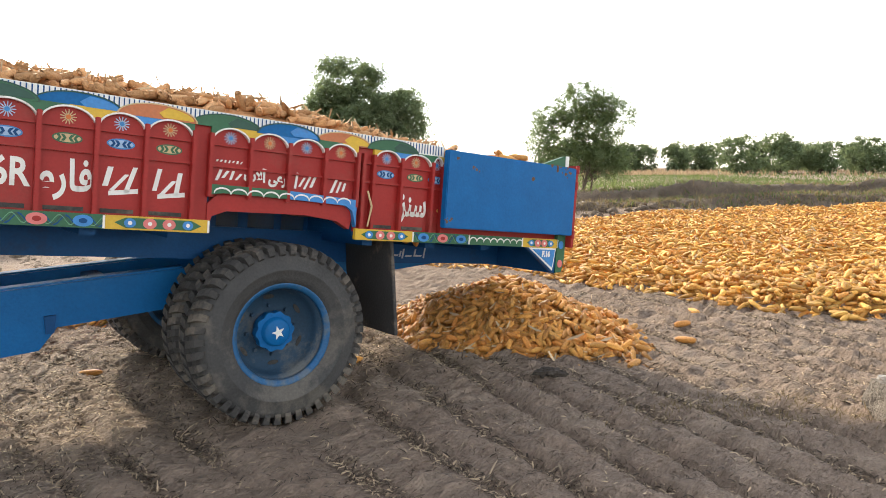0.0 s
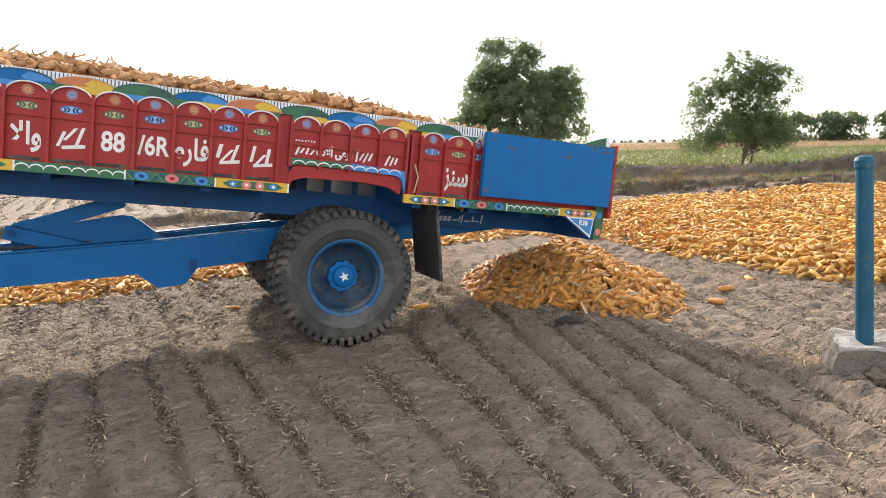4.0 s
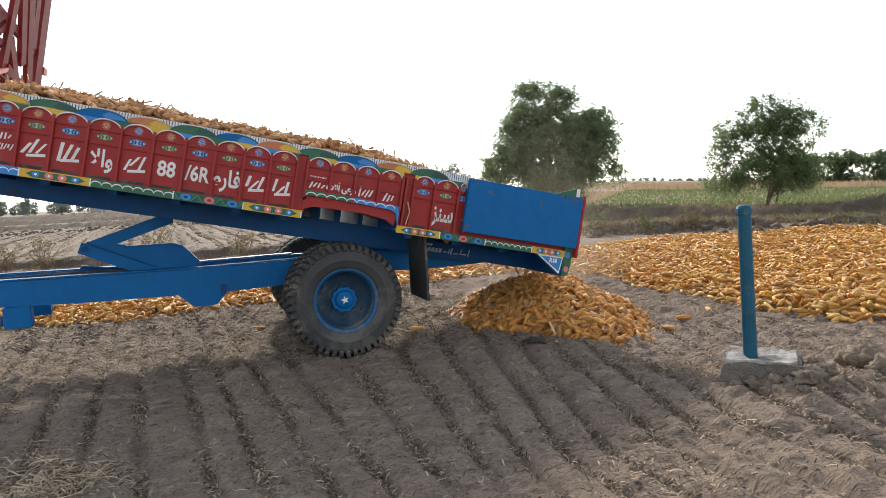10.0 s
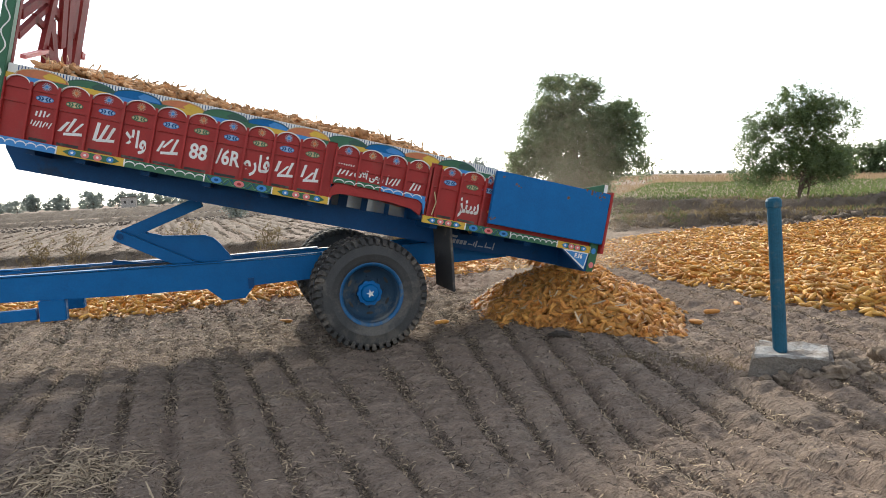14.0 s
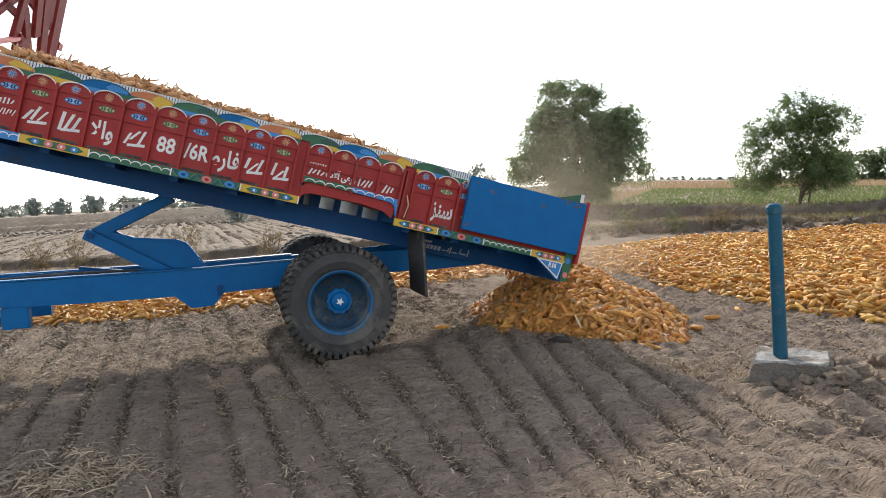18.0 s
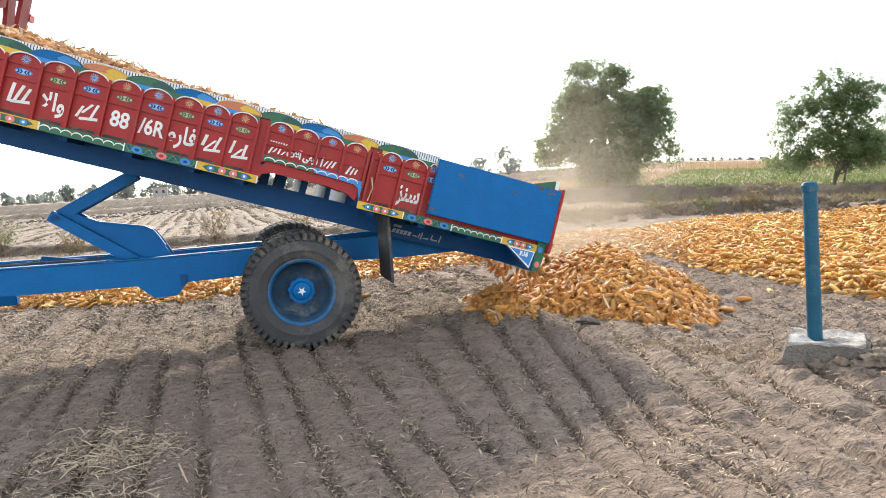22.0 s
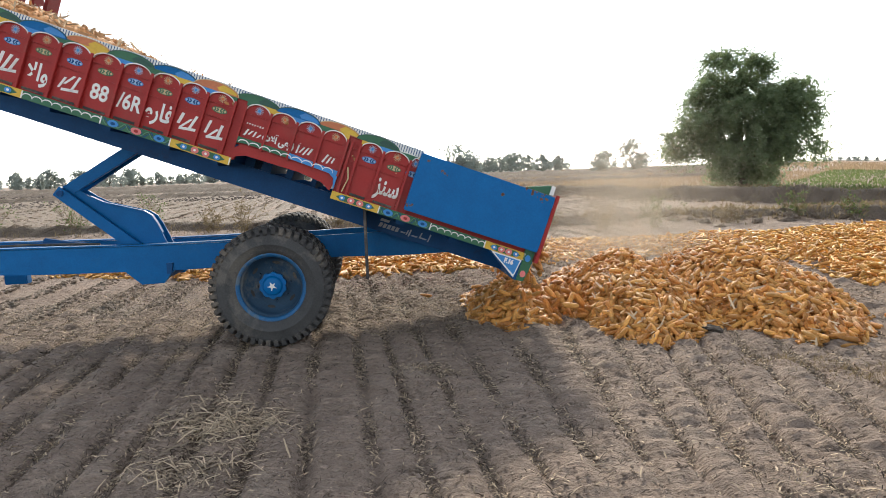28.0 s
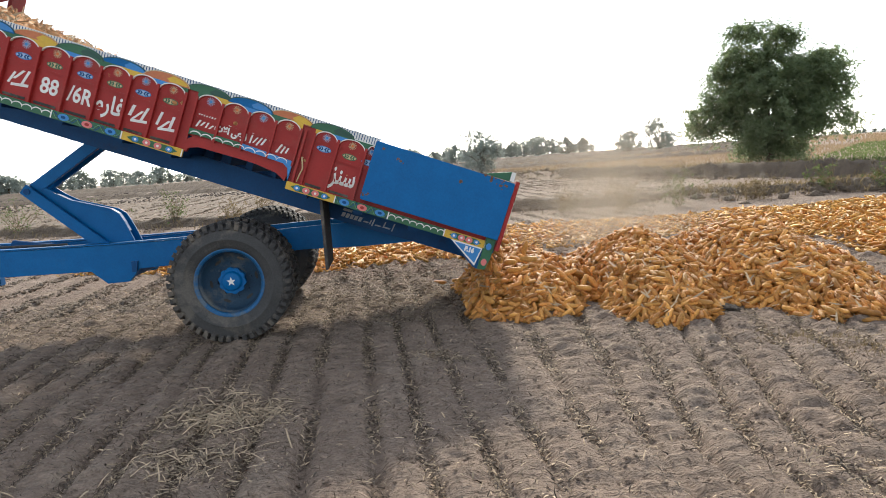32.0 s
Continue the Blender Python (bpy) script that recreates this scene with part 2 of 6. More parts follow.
# one maize coloured twice: redder for heaps in shade, yellower for the sunlit layer
KERNEL, KERNEL2 = (0.67, 0.330, 0.078), (0.49, 0.190, 0.040)
SUNLIT, SUNLIT2 = (0.70, 0.402, 0.092), (0.56, 0.250, 0.052)
CORN = mat("corn_kernels", KERNEL, 0.55, var=0.26, scale=30, fine=150.0, bump=0.6, island=0.36, second=KERNEL2, each=True, spec=0.4)
SUNCORN = mat("sunlit_corn_kernels", SUNLIT, 0.55, var=0.26, scale=30, fine=150.0, bump=0.6, island=0.38, second=SUNLIT2, each=True, spec=0.4)
COBCORN = mat("single_corn_kernels", KERNEL, 0.55, var=0.26, scale=30, fine=150.0, bump=0.6, obj=0.34, second=KERNEL2, each="object", spec=0.4)
SUNCOBCORN = mat("single_sunlit_kernels", SUNLIT, 0.55, var=0.26, scale=30, fine=150.0, bump=0.6, obj=0.36, second=SUNLIT2, each="object", spec=0.4)
LOADCORN = mat("husky_corn_kernels", (0.66, 0.380, 0.190), 0.7, var=0.24, scale=30, fine=150.0, bump=0.6, island=0.35, second=(0.52, 0.25, 0.10), each=True, spec=0.2)
HUSK = mat("corn_husk", (0.52, 0.375, 0.225), 0.8, var=0.15, island=0.4, bump=0.2)
DUSTMAT = leafy(mat("dust", (0.50, 0.43, 0.34), 0.9, var=0.05, bump=0), (0.70, 0.61, 0.49))


def half_clear(m, share):
    n, l = m.node_tree.nodes, m.node_tree.links
    out = n["Material Output"].inputs["Surface"]
    t, mx = n.new("ShaderNodeBsdfTransparent"), n.new("ShaderNodeMixShader")
    mx.inputs["Fac"].default_value = share
    l.new(out.links[0].from_socket, mx.inputs[1]); l.new(t.outputs[0], mx.inputs[2]); l.new(mx.outputs[0], out)


half_clear(DUSTMAT, 0.30)
CONCRETE = mat("concrete", (0.165, 0.140, 0.116), 0.95, var=0.3, scale=7, fine=60, bump=1.0, second=(0.145, 0.118, 0.095), amount=0.55, patch=5)
MORTAR = mat("pale_mortar", (0.40, 0.375, 0.345), 0.9, var=0.25, scale=9, fine=60, bump=0.7, second=(0.22, 0.185, 0.155), amount=0.6, patch=6)
POSTBLUE = mat("weathered_blue_paint", (0.008, 0.075, 0.125), 0.55, var=0.25, scale=5, bump=0.15, spec=0.3, second=(0.06, 0.10, 0.12), amount=0.35, patch=7)
LEAF = leafy(mat("leaf", (0.125, 0.165, 0.075), 0.6, var=0.2, island=0.45, bump=0), (0.20, 0.26, 0.10))
LEAFDARK = leafy(mat("dark_leaf", (0.150, 0.190, 0.100), 0.6, var=0.2, island=0.28, bump=0), (0.30, 0.37, 0.18))
BARK = mat("bark", (0.12, 0.09, 0.065), 0.95, var=0.3, scale=10, fine=60, bump=0.8)
GRASS = leafy(mat("grass", (0.09, 0.115, 0.045), 0.7, var=0.2, island=0.5, bump=0), (0.16, 0.20, 0.06))
DRYGRASS = leafy(mat("dry_grass", (0.24, 0.185, 0.105), 0.8, var=0.2, island=0.4, bump=0), (0.22, 0.16, 0.08))
GREYLEAF = leafy(mat("grey_green_leaf", (0.120, 0.165, 0.080), 0.7, var=0.2, island=0.4, bump=0), (0.22, 0.27, 0.13))
RIMBLUE = mat("dusty_rim_paint", (0.006, 0.085, 0.21), 0.6, var=0.25, second=(0.075, 0.105, 0.14), amount=0.5, patch=6, bump=0.1)
FADED = mat("faded_white_paint", (0.34, 0.37, 0.42), 0.6, var=0.2, bump=0.05)
# the haze of distance is mixed into this leaf colour
HAZELEAF = leafy(mat("far_hazed_leaf", (0.29, 0.325, 0.305), 0.8, var=0.15, island=0.3, bump=0), (0.38, 0.42, 0.37))
PLOUGHED = mat("ploughed_soil", (0.080, 0.060, 0.046), 0.95, var=0.3, scale=2, fine=20, bump=0.5)
STUBBLE = leafy(mat("dry_maize", (0.29, 0.205, 0.130), 0.8, var=0.15, island=0.35, bump=0), (0.35, 0.25, 0.15))

# ---------------------------------------------------------------- mesh helpers


def mesh_of(name, bm, material, smooth=False):
    me = bpy.data.meshes.new(name)
    bmesh.ops.recalc_face_normals(bm, faces=bm.faces)
    bm.to_mesh(me)
    bm.free()
    me.materials.append(material)
    if smooth:
        me.polygons.foreach_set("use_smooth", [True] * len(me.polygons))
    return me


def part(name, bm, material, parent, label="", smooth=False):
    """One mesh object under a thing or under a part."""
    ob = new(name, mesh_of(name, bm, material, smooth) if isinstance(bm, bmesh.types.BMesh) else bm)
    ob.parent = parent
    if label:
        tagged(ob, label)
    return ob


def thing(name, label, category, group="", kind="", data=None):
    return tagged(new(name, data), label, category, group, kind)


def box(bm, x0, x1, y0, y1, z0, z1, bevel=0.0):
    v = [bm.verts.new((x, y, z)) for x in (x0, x1) for y in (y0, y1) for z in (z0, z1)]
    fs = [bm.faces.new([v[i] for i in q]) for q in ((0, 1, 3, 2), (4, 6, 7, 5), (0, 4, 5, 1), (2, 3, 7, 6), (0, 2, 6, 4), (1, 5, 7, 3))]
    if bevel:
        bmesh.ops.bevel(bm, geom=list({e for f in fs for e in f.edges}), offset=bevel, segments=2, affect='EDGES')
    return bm


def prism(bm, outline, y0, y1, bevel=0.0):
    """A plate: an outline in x and z, from y0 to y1."""
    a = [bm.verts.new((x, y0, z)) for x, z in outline]
    b = [bm.verts.new((x, y1, z)) for x, z in outline]
    k = len(outline)
    bm.faces.new(a)
    bm.faces.new(b[::-1])
    for i in range(k):
        bm.faces.new((a[i], b[i], b[(i + 1) % k], a[(i + 1) % k]))
    return bm


def tube(bm, p, q, r0, r1, sides=8):
    """A tapered rod from p to q."""
    p, q = Vector(p), Vector(q)
    m = (q - p).to_track_quat('Z', 'Y').to_matrix()
    rings = [[bm.verts.new(c + m @ Vector((r * math.cos(6.2832 * i / sides), r * math.sin(6.2832 * i / sides), 0))) for i in range(sides)] for c, r in ((p, r0), (q, r1))]
    for i in range(sides):
        bm.faces.new((rings[0][i], rings[0][(i + 1) % sides], rings[1][(i + 1) % sides], rings[1][i]))
    bm.faces.new(rings[0][::-1])
    bm.faces.new(rings[1])
    return bm


def revolve(bm, profile, sides=48, closed=True):
    """Turns a profile of (radius, y) about the y axis."""
    rings = [[bm.verts.new((r * math.cos(6.2832 * i / sides), y, r * math.sin(6.2832 * i / sides))) for r, y in profile] for i in range(sides)]
    k = len(profile)
    for i in range(sides):
        for j in range(k if closed else k - 1):
            bm.faces.new((rings[i][j], rings[i][(j + 1) % k], rings[(i + 1) % sides][(j + 1) % k], rings[(i + 1) % sides][j]))
    return bm


def big_mesh(name, verts, faces, material, smooth=False):
    """A mesh from arrays of vertices and of triangles or quads."""
    me = bpy.data.meshes.new(name)
    verts, faces = np.asarray(verts, np.float32), np.asarray(faces, np.int32)
    me.vertices.add(len(verts)); me.vertices.foreach_set("co", verts.ravel())
    k = faces.shape[1]
    me.loops.add(faces.size); me.loops.foreach_set("vertex_index", faces.ravel())
    me.polygons.add(len(faces))
    me.polygons.foreach_set("loop_start", np.arange(0, faces.size, k, dtype=np.int32))
    if smooth:
        me.polygons.foreach_set("use_smooth", np.ones(len(faces), bool))
    me.update(calc_edges=True)
    me.materials.append(material)
    return me


def many(verts, faces, mats):
    """Copies of one small shape at many 4 x 4 poses, as arrays."""
    verts, faces, mats = np.asarray(verts, float), np.asarray(faces), np.asarray(mats, float)
    out = np.einsum('nij,vj->nvi', mats[:, :3, :3], verts) + mats[:, None, :3, 3]
    idx = faces[None] + (np.arange(len(mats)) * len(verts))[:, None, None]
    return out.reshape(-1, 3), idx.reshape(-1, faces.shape[1])


def join(*pairs):
    vs, fs, k = [], [], 0
    for v, f in pairs:
        vs.append(v); fs.append(np.asarray(f) + k); k += len(v)
    return np.concatenate(vs), np.concatenate(fs)


def frames_along(rng, places, normals, tilt=0.25, scale=None):
    """Poses whose x axis lies along the surface in a random way."""
    n = len(places)
    a = rng.normal(size=(n, 3))
    nn = normals + rng.normal(size=(n, 3)) * tilt
    nn /= np.linalg.norm(nn, axis=1)[:, None]
    x = np.cross(nn, a); x /= np.linalg.norm(x, axis=1)[:, None]
    y = np.cross(nn, x)
    s = np.ones(n) if scale is None else scale
    m = np.zeros((n, 4, 4))
    m[:, :3, 0], m[:, :3, 1], m[:, :3, 2], m[:, :3, 3] = x * s[:, None], y * s[:, None], nn * s[:, None], places
    return m


def cob_shape(sides, rings):
    """One maize cob along x, about 16 cm long, blunt at one end and tapered at the other."""
    vs, fs = [], []
    for x, r in rings:
        vs += [(x, r * math.cos(6.2832 * i / sides), r * math.sin(6.2832 * i / sides)) for i in range(sides)]
    k = len(rings)
    for j in range(k - 1):
        for i in range(sides):
            a, b = j * sides + i, j * sides + (i + 1) % sides
            fs.append((a, b, b + sides, a + sides))
    for end, x in ((0, rings[0][0]), (k - 1, rings[-1][0])):
        c = len(vs)
        vs.append((x, 0, 0))
        for i in range(0, sides, 2):
            a = end * sides
            fs.append((c, a + i, a + (i + 1) % sides, a + (i + 2) % sides))
    return vs, fs


COB = cob_shape(6, [(-0.078, 0.014), (-0.064, 0.0240), (0.030, 0.0252), (0.080, 0.009)])
COB_FAR = cob_shape(4, [(-0.076, 0.018), (0.0, 0.0268), (0.078, 0.010)])
COB_FINE = cob_shape(10, [(-0.080, 0.009), (-0.074, 0.0185), (-0.060, 0.0245), (-0.02, 0.0262), (0.030, 0.0250), (0.062, 0.0175), (0.080, 0.007)])
COB_CHAFF = [(-0.09, -0.006, 0), (-0.03, -0.010, 0.012), (0.04, -0.006, 0.030), (0.12, 0.0, 0.036), (0.04, 0.007, 0.034), (-0.03, 0.010, 0.006), (-0.09, 0.006, 0.004)], [(0, 1, 5, 6), (1, 2, 4, 5)]

# ---------------------------------------------------------------- ground
ALONG, ACROSS = np.array((0.67, -0.742)), np.array((0.742, 0.67))   # the furrows' way


# where the seed furrows lie, counted across them; the field's sower worked at a little under 0.3 m
FURROWS = [-1.07, -0.86, -0.55, -0.25, 0.05, 0.41, 0.65, 0.945, 1.20, 1.50, 1.78, 2.03, 2.30, 2.55, 2.87]
FURROWS = np.array([FURROWS[0] - 0.295 * k for k in range(60, 0, -1)] + FURROWS + [FURROWS[-1] + 0.295 * k for k in range(1, 80)])


def smooth(a, b, x):
    t = np.clip((x - a) / (b - a), 0, 1)
    return t * t * (3 - 2 * t)


def bund(x, y):
    """Distance behind the weedy bund."""
    return y - (16.6 + 0.47 * x - 0.45 * np.clip(x - 2, 0, 30))


def terrace(x, y):
    """Distance behind the raised field's front edge."""
    return y - (23.5 - 0.65 * np.clip(x, -60, 5))


def wobble(x, y, k, seed):
    r = np.random.default_rng(seed)
    z = 0 * x
    for i in range(7):
        a, f, p = r.uniform(0, 6.28), k * r.uniform(0.6, 1.9), r.uniform(0, 6.28)
        z = z + np.sin((x * math.cos(a) + y * math.sin(a)) * f + p)
    return z / 7


def grain(a, b, seed):
    """Smooth random heights, 0 to 1, one cell to a unit."""
    g = np.random.default_rng(seed).uniform(size=(256, 256))
    i, j = np.floor(a).astype(int), np.floor(b).astype(int)
    p, q = a - i, b - j
    p, q = p * p * (3 - 2 * p), q * q * (3 - 2 * q)
    i, j = i % 256, j % 256
    i1, j1 = (i + 1) % 256, (j + 1) % 256
    return (g[i, j] * (1 - p) + g[i1, j] * p) * (1 - q) + (g[i, j1] * (1 - p) + g[i1, j1] * p) * q


def furrow_phase(x, y):
    """1 on a ridge's crest, -1 in a furrow; the furrows swing round on the east side."""
    u, w = x * ALONG[0] + y * ALONG[1], x * ACROSS[0] + y * ACROSS[1]
    q, back = w, np.clip(-1 - u, -0.6, 3.4)
    for _ in range(14):
        q = 0.5 * q + 0.5 * (w - 0.36 * smooth(0.9, 2.6, q) * back)
    q = q + 0.020 * wobble(x, y, 2.2, 8) + 0.010 * wobble(x, y, 9.0, 7)
    return np.cos(6.2832 * (np.interp(q, FURROWS, np.arange(len(FURROWS))) + 0.5))


def height(x, y):
    s = bund(x, y)
    right = smooth(-2.5, 1.5, x - 1.8 + 0.625 * (y + 1.5))
    far = np.hypot(x, y)
    e = terrace(x, y)
    z = right * (0.34 * smooth(-0.6, 0.8, e + 0.5 * wobble(x, y, 0.9, 3)) + 0.24 * smooth(6, 55, e))
    z = z + 0.22 * np.exp(-((s - 0.3) / 0.7) ** 2) * (0.6 + 0.8 * wobble(x, y, 1.7, 5)) * smooth(9.0, 5.0, x)
    z = z + right * 0.16 * np.exp(-((e - 0.6) / 0.9) ** 2) * (0.7 + wobble(x, y, 2.3, 6))
    w = x * ACROSS[0] + y * ACROSS[1]
    u = x * ALONG[0] + y * ALONG[1]
    near = smooth(14, 8, far)
    c = 0.5 + 0.5 * furrow_phase(x, y)
    ridge = np.minimum(1.0, (c + 0.002) / 0.34) ** 0.6 + 0.10 * c
    patchy = np.clip(0.95 + 1.2 * wobble(x, y, 1.6, 14) + 1.2 * wobble(x, y, 5.0, 16), 0.25, 1.7)
    z = z + near * (0.036 * patchy * (ridge - 0.85) + 0.012 * wobble(x, y, 7, 9) + 0.012 * wobble(x, y, 17, 10) + 0.05 * wobble(x, y, 0.5, 11))
    crumb = 0.60 + 0.25 * smooth(1.7, 3.2, y + 0.35 * x)      # the far side of the track is rougher
    z = z + near * crumb * (0.5 + c) * (0.022 * (grain(u / 0.11, w / 0.24, 51) - 0.5) + 0.050 * np.abs(grain(u / 0.075, w / 0.15, 52) - 0.5) + 0.034 * (grain(u / 0.048, w / 0.085, 53) - 0.5))
    z = z + 0.13 * np.exp(-((x - 2.50) ** 2 + (y - 3.02) ** 2) / 0.22) + 0.05 * np.exp(-((x - 2.95) ** 2 + (y - 3.2) ** 2) / 0.12)
    z = z + (1 - near) * smooth(90, 15, far) * 0.06 * wobble(x, y, 2.5, 13)
    z = z - (0.034 * np.clip(x, 0, None) + 0.003 * np.clip(far - 20, 0, None) * smooth(-12, 4, x)) * smooth(15, 45, far)      # the land falls away to the east
    return z


def spaced(dense0, dense1, step, reach):
    a = list(np.arange(dense0, dense1, step))
    out, x, s = [], dense1, step
    while x < reach:
        out.append(x); s *= 1.10; x += s
    lo, x, s = [], dense0, step
    while x > -reach:
        s *= 1.10; x -= s; lo.append(x)
    return np.array(lo[::-1] + a + out)


uu, ww = spaced(-7.0, 1.9, 0.027, 4500), spaced(-2.8, 6.6, 0.0245, 4500)
U, W = np.meshgrid(uu, ww, indexing='ij')
X, Y = U * ALONG[0] + W * ACROSS[0], U * ALONG[1] + W * ACROSS[1]
Z = height(X, Y)
nw = len(ww)
i, j = np.meshgrid(np.arange(len(uu) - 1), np.arange(nw - 1), indexing='ij')
q = (i * nw + j).ravel()


def ground_at(x, y):
    """The sheet's own height, between its grid points."""
    u, w = x * ALONG[0] + y * ALONG[1], x * ACROSS[0] + y * ACROSS[1]
    a, b = np.clip(np.searchsorted(uu, u) - 1, 0, len(uu) - 2), np.clip(np.searchsorted(ww, w) - 1, 0, nw - 2)
    fu, fw = (u - uu[a]) / (uu[a + 1] - uu[a]), (w - ww[b]) / (ww[b + 1] - ww[b])
    return (Z[a, b] * (1 - fu) + Z[a + 1, b] * fu) * (1 - fw) + (Z[a, b + 1] * (1 - fu) + Z[a + 1, b + 1] * fu) * fw


ground = thing("ground", "dry grey-brown ploughed soil with shallow furrows", "ground", kind="structure",
               data=big_mesh("ground", np.stack([X, Y, Z], -1).reshape(-1, 3), np.stack([q, q + 1, q + nw + 1, q + nw], -1), SOIL, True))

# ---------------------------------------------------------------- the trailer's way
HUB0, WAY = (-1.022, 3.799), (-0.7494, -0.6621)
DRIVEN = [(0, 0), (14.0, 0.0), (15.5, 0.008), (16.5, 0.035), (17, 0.08), (17.5, 0.16), (18, 0.288), (18.5, 0.305), (19, 0.345), (19.5, 0.40), (20, 0.475), (20.5, 0.611),
          (21, 0.73), (21.5, 0.78), (22, 0.868), (22.5, 0.938), (23, 0.88), (23.5, 0.88), (24, 1.04), (24.5, 1.30), (25, 1.56), (25.5, 1.75),
          (26, 1.922), (26.5, 1.985), (27.5, 2.06), (28.5, 2.09), (29.5, 2.085), (30, 2.095), (30.5, 2.13), (31, 2.25), (31.5, 2.42), (32, 2.495)]
TURNED = [(0, 37.0), (16.5, 37.0), (19, 37.7), (23, 38.1), (26, 38.9), (32, 39.7)]
TIPPED = [(0, 7.66), (2.5, 8.4), (4.5, 9.4), (6.5, 10.35), (7.5, 10.7), (8.5, 11.05), (9.5, 11.95), (10.5, 12.48), (12, 13.08), (13, 13.55), (14, 14.2), (16.5, 15.4), (17.5, 15.85), (19, 16.5), (20, 17.0), (21, 17.5), (22, 17.9), (23, 18.4), (24, 18.87), (25, 19.1), (26.5, 19.9), (28.5, 20.4), (30, 20.8), (32, 21.25)]
HINGE = (-1.585, 0.797)
HUBZ, TYRE_R = 0.50, 0.515


def at(rows, t):
    return float(np.interp(t, [r[0] for r in rows], [r[1] for r in rows]))


def trailer_pose(t):
    s = at(DRIVEN, t)
    return pose(HUB0[0] + WAY[0] * s, HUB0[1] + WAY[1] * s, 0, 0, 0, 180 + at(TURNED, t))


def bed_pose(t):
    return pose(HINGE[0], 0, HINGE[1], 0, -at(TIPPED, t), 0)


# ---------------------------------------------------------------- the trailer
NEAR, FAR = 0.116, -2.32       # the bed's two sides
MID = (NEAR + FAR) / 2
trailer = thing("tipping_trailer", "blue and red painted tipping farm trailer with raised bed, unloading maize", "trailer")

# chassis
for y0, side in ((-0.75, 1), (-1.46, -1)):
    beam = [(3.9, 0.86), (3.07, 0.85), (1.22, 0.825), (0.3, 0.835), (-0.55, 0.86), (-1.3, 0.875), (-1.62, 0.84), (-1.68, 0.74), (-1.62, 0.64), (-1.08, 0.63),
            (-0.54, 0.645), (0.33, 0.60), (1.00, 0.585), (1.10, 0.47), (1.30, 0.465), (1.44, 0.59), (2.18, 0.60), (3.0, 0.63), (3.9, 0.66)]
    part("chassis_beam", prism(bmesh.new(), beam, y0 - 0.03, y0 + 0.03), BLUE, trailer)
    part("beam_flange", prism(bmesh.new(), [(3.9, 0.866), (3.07, 0.856), (1.22, 0.831), (0.3, 0.841), (0.3, 0.853), (1.22, 0.843), (3.07, 0.868), (3.9, 0.878)], y0 - 0.05, y0 + 0.05), BLUE, trailer)
    part("hanger_bracket", box(bmesh.new(), 2.65, 2.87, y0 - 0.05, y0 + 0.05, 0.43, 0.62, 0.008), BLUE, trailer)
    part("spring_lug", prism(bmesh.new(), [(1.0, 0.66), (1.06, 0.66), (1.06, 0.56), (1.02, 0.56)], y0 - 0.02, y0 + 0.055), NAVYSHADE, trailer)
for x in (-1.2, -0.2, 0.7, 2.2, 3.4):
    part("cross_member", box(bmesh.new(), x - 0.05, x + 0.05, -1.43, -0.78, 0.66, 0.80, 0.005), NAVYSHADE, trailer)
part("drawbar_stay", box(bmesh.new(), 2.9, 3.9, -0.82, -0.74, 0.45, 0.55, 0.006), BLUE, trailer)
part("axle", tube(bmesh.new(), (0, -2.1, HUBZ), (0, -0.1, HUBZ), 0.06, 0.06, 14), NAVYSHADE, trailer)


def tyre_mesh():
    bm = bmesh.new()
    w, R = 0.125, TYRE_R
    revolve(bm, [(0.285, -0.095), (0.33, -0.12), (0.36, -w - 0.004), (0.367, -w - 0.012), (0.374, -w - 0.012), (0.38, -w - 0.006), (0.43, -w), (0.468, -0.112), (0.486, -0.05), (0.486, 0.05), (0.468, 0.112), (0.43, w), (0.38, w + 0.006), (0.374, w + 0.012), (0.367, w + 0.012), (0.36, w + 0.004), (0.33, 0.12), (0.285, 0.095)], 72)
    return mesh_of("tyre", bm, SIDEWALL, True)


def tread_mesh():
    """Chunky lugs in two staggered rows."""
    bm = bmesh.new()
    n = 46
    for i in range(n):
        for side in (-1, 1):
            a = 6.2832 * (i + (0.5 if side > 0 else 0)) / n
            m = Matrix.Rotation(-a, 4, 'Y')
            k = len(bm.verts)
            vs = []
            for r, y, da in ((0.462, 0.010, 0.045), (0.515, 0.012, 0.041), (0.515, 0.095, 0.040), (0.502, 0.126, 0.040), (0.458, 0.133, 0.037), (0.445, 0.118, 0.037)):
                for s in (-1, 1):
                    skew = 0.03 * (y - 0.06) / 0.06
                    vs.append(bm.verts.new(m @ Vector((r * math.cos(s * da + skew), side * y, r * math.sin(s * da + skew)))))
            for j in range(5):
                bm.faces.new((vs[2 * j], vs[2 * j + 1], vs[2 * j + 3], vs[2 * j + 2]))
            bm.faces.new(vs[0::2]); bm.faces.new(vs[1::2][::-1])
    return mesh_of("tread", bm, RUBBER)


def rim_mesh(face):
    """A dished steel wheel; face is the side that shows."""
    bm = bmesh.new()
    prof = [(0.264, 0.072), (0.247, -0.02), (0.225, -0.075), (0.12, -0.095), (0.0001, -0.095),
            (0.0001, -0.105), (0.13, -0.107), (0.24, -0.09), (0.275, -0.09), (0.275, 0.06)]
    revolve(bm, [(r, y * face) for r, y in prof], 48)
    return mesh_of("wheel", bm, DISH, True)


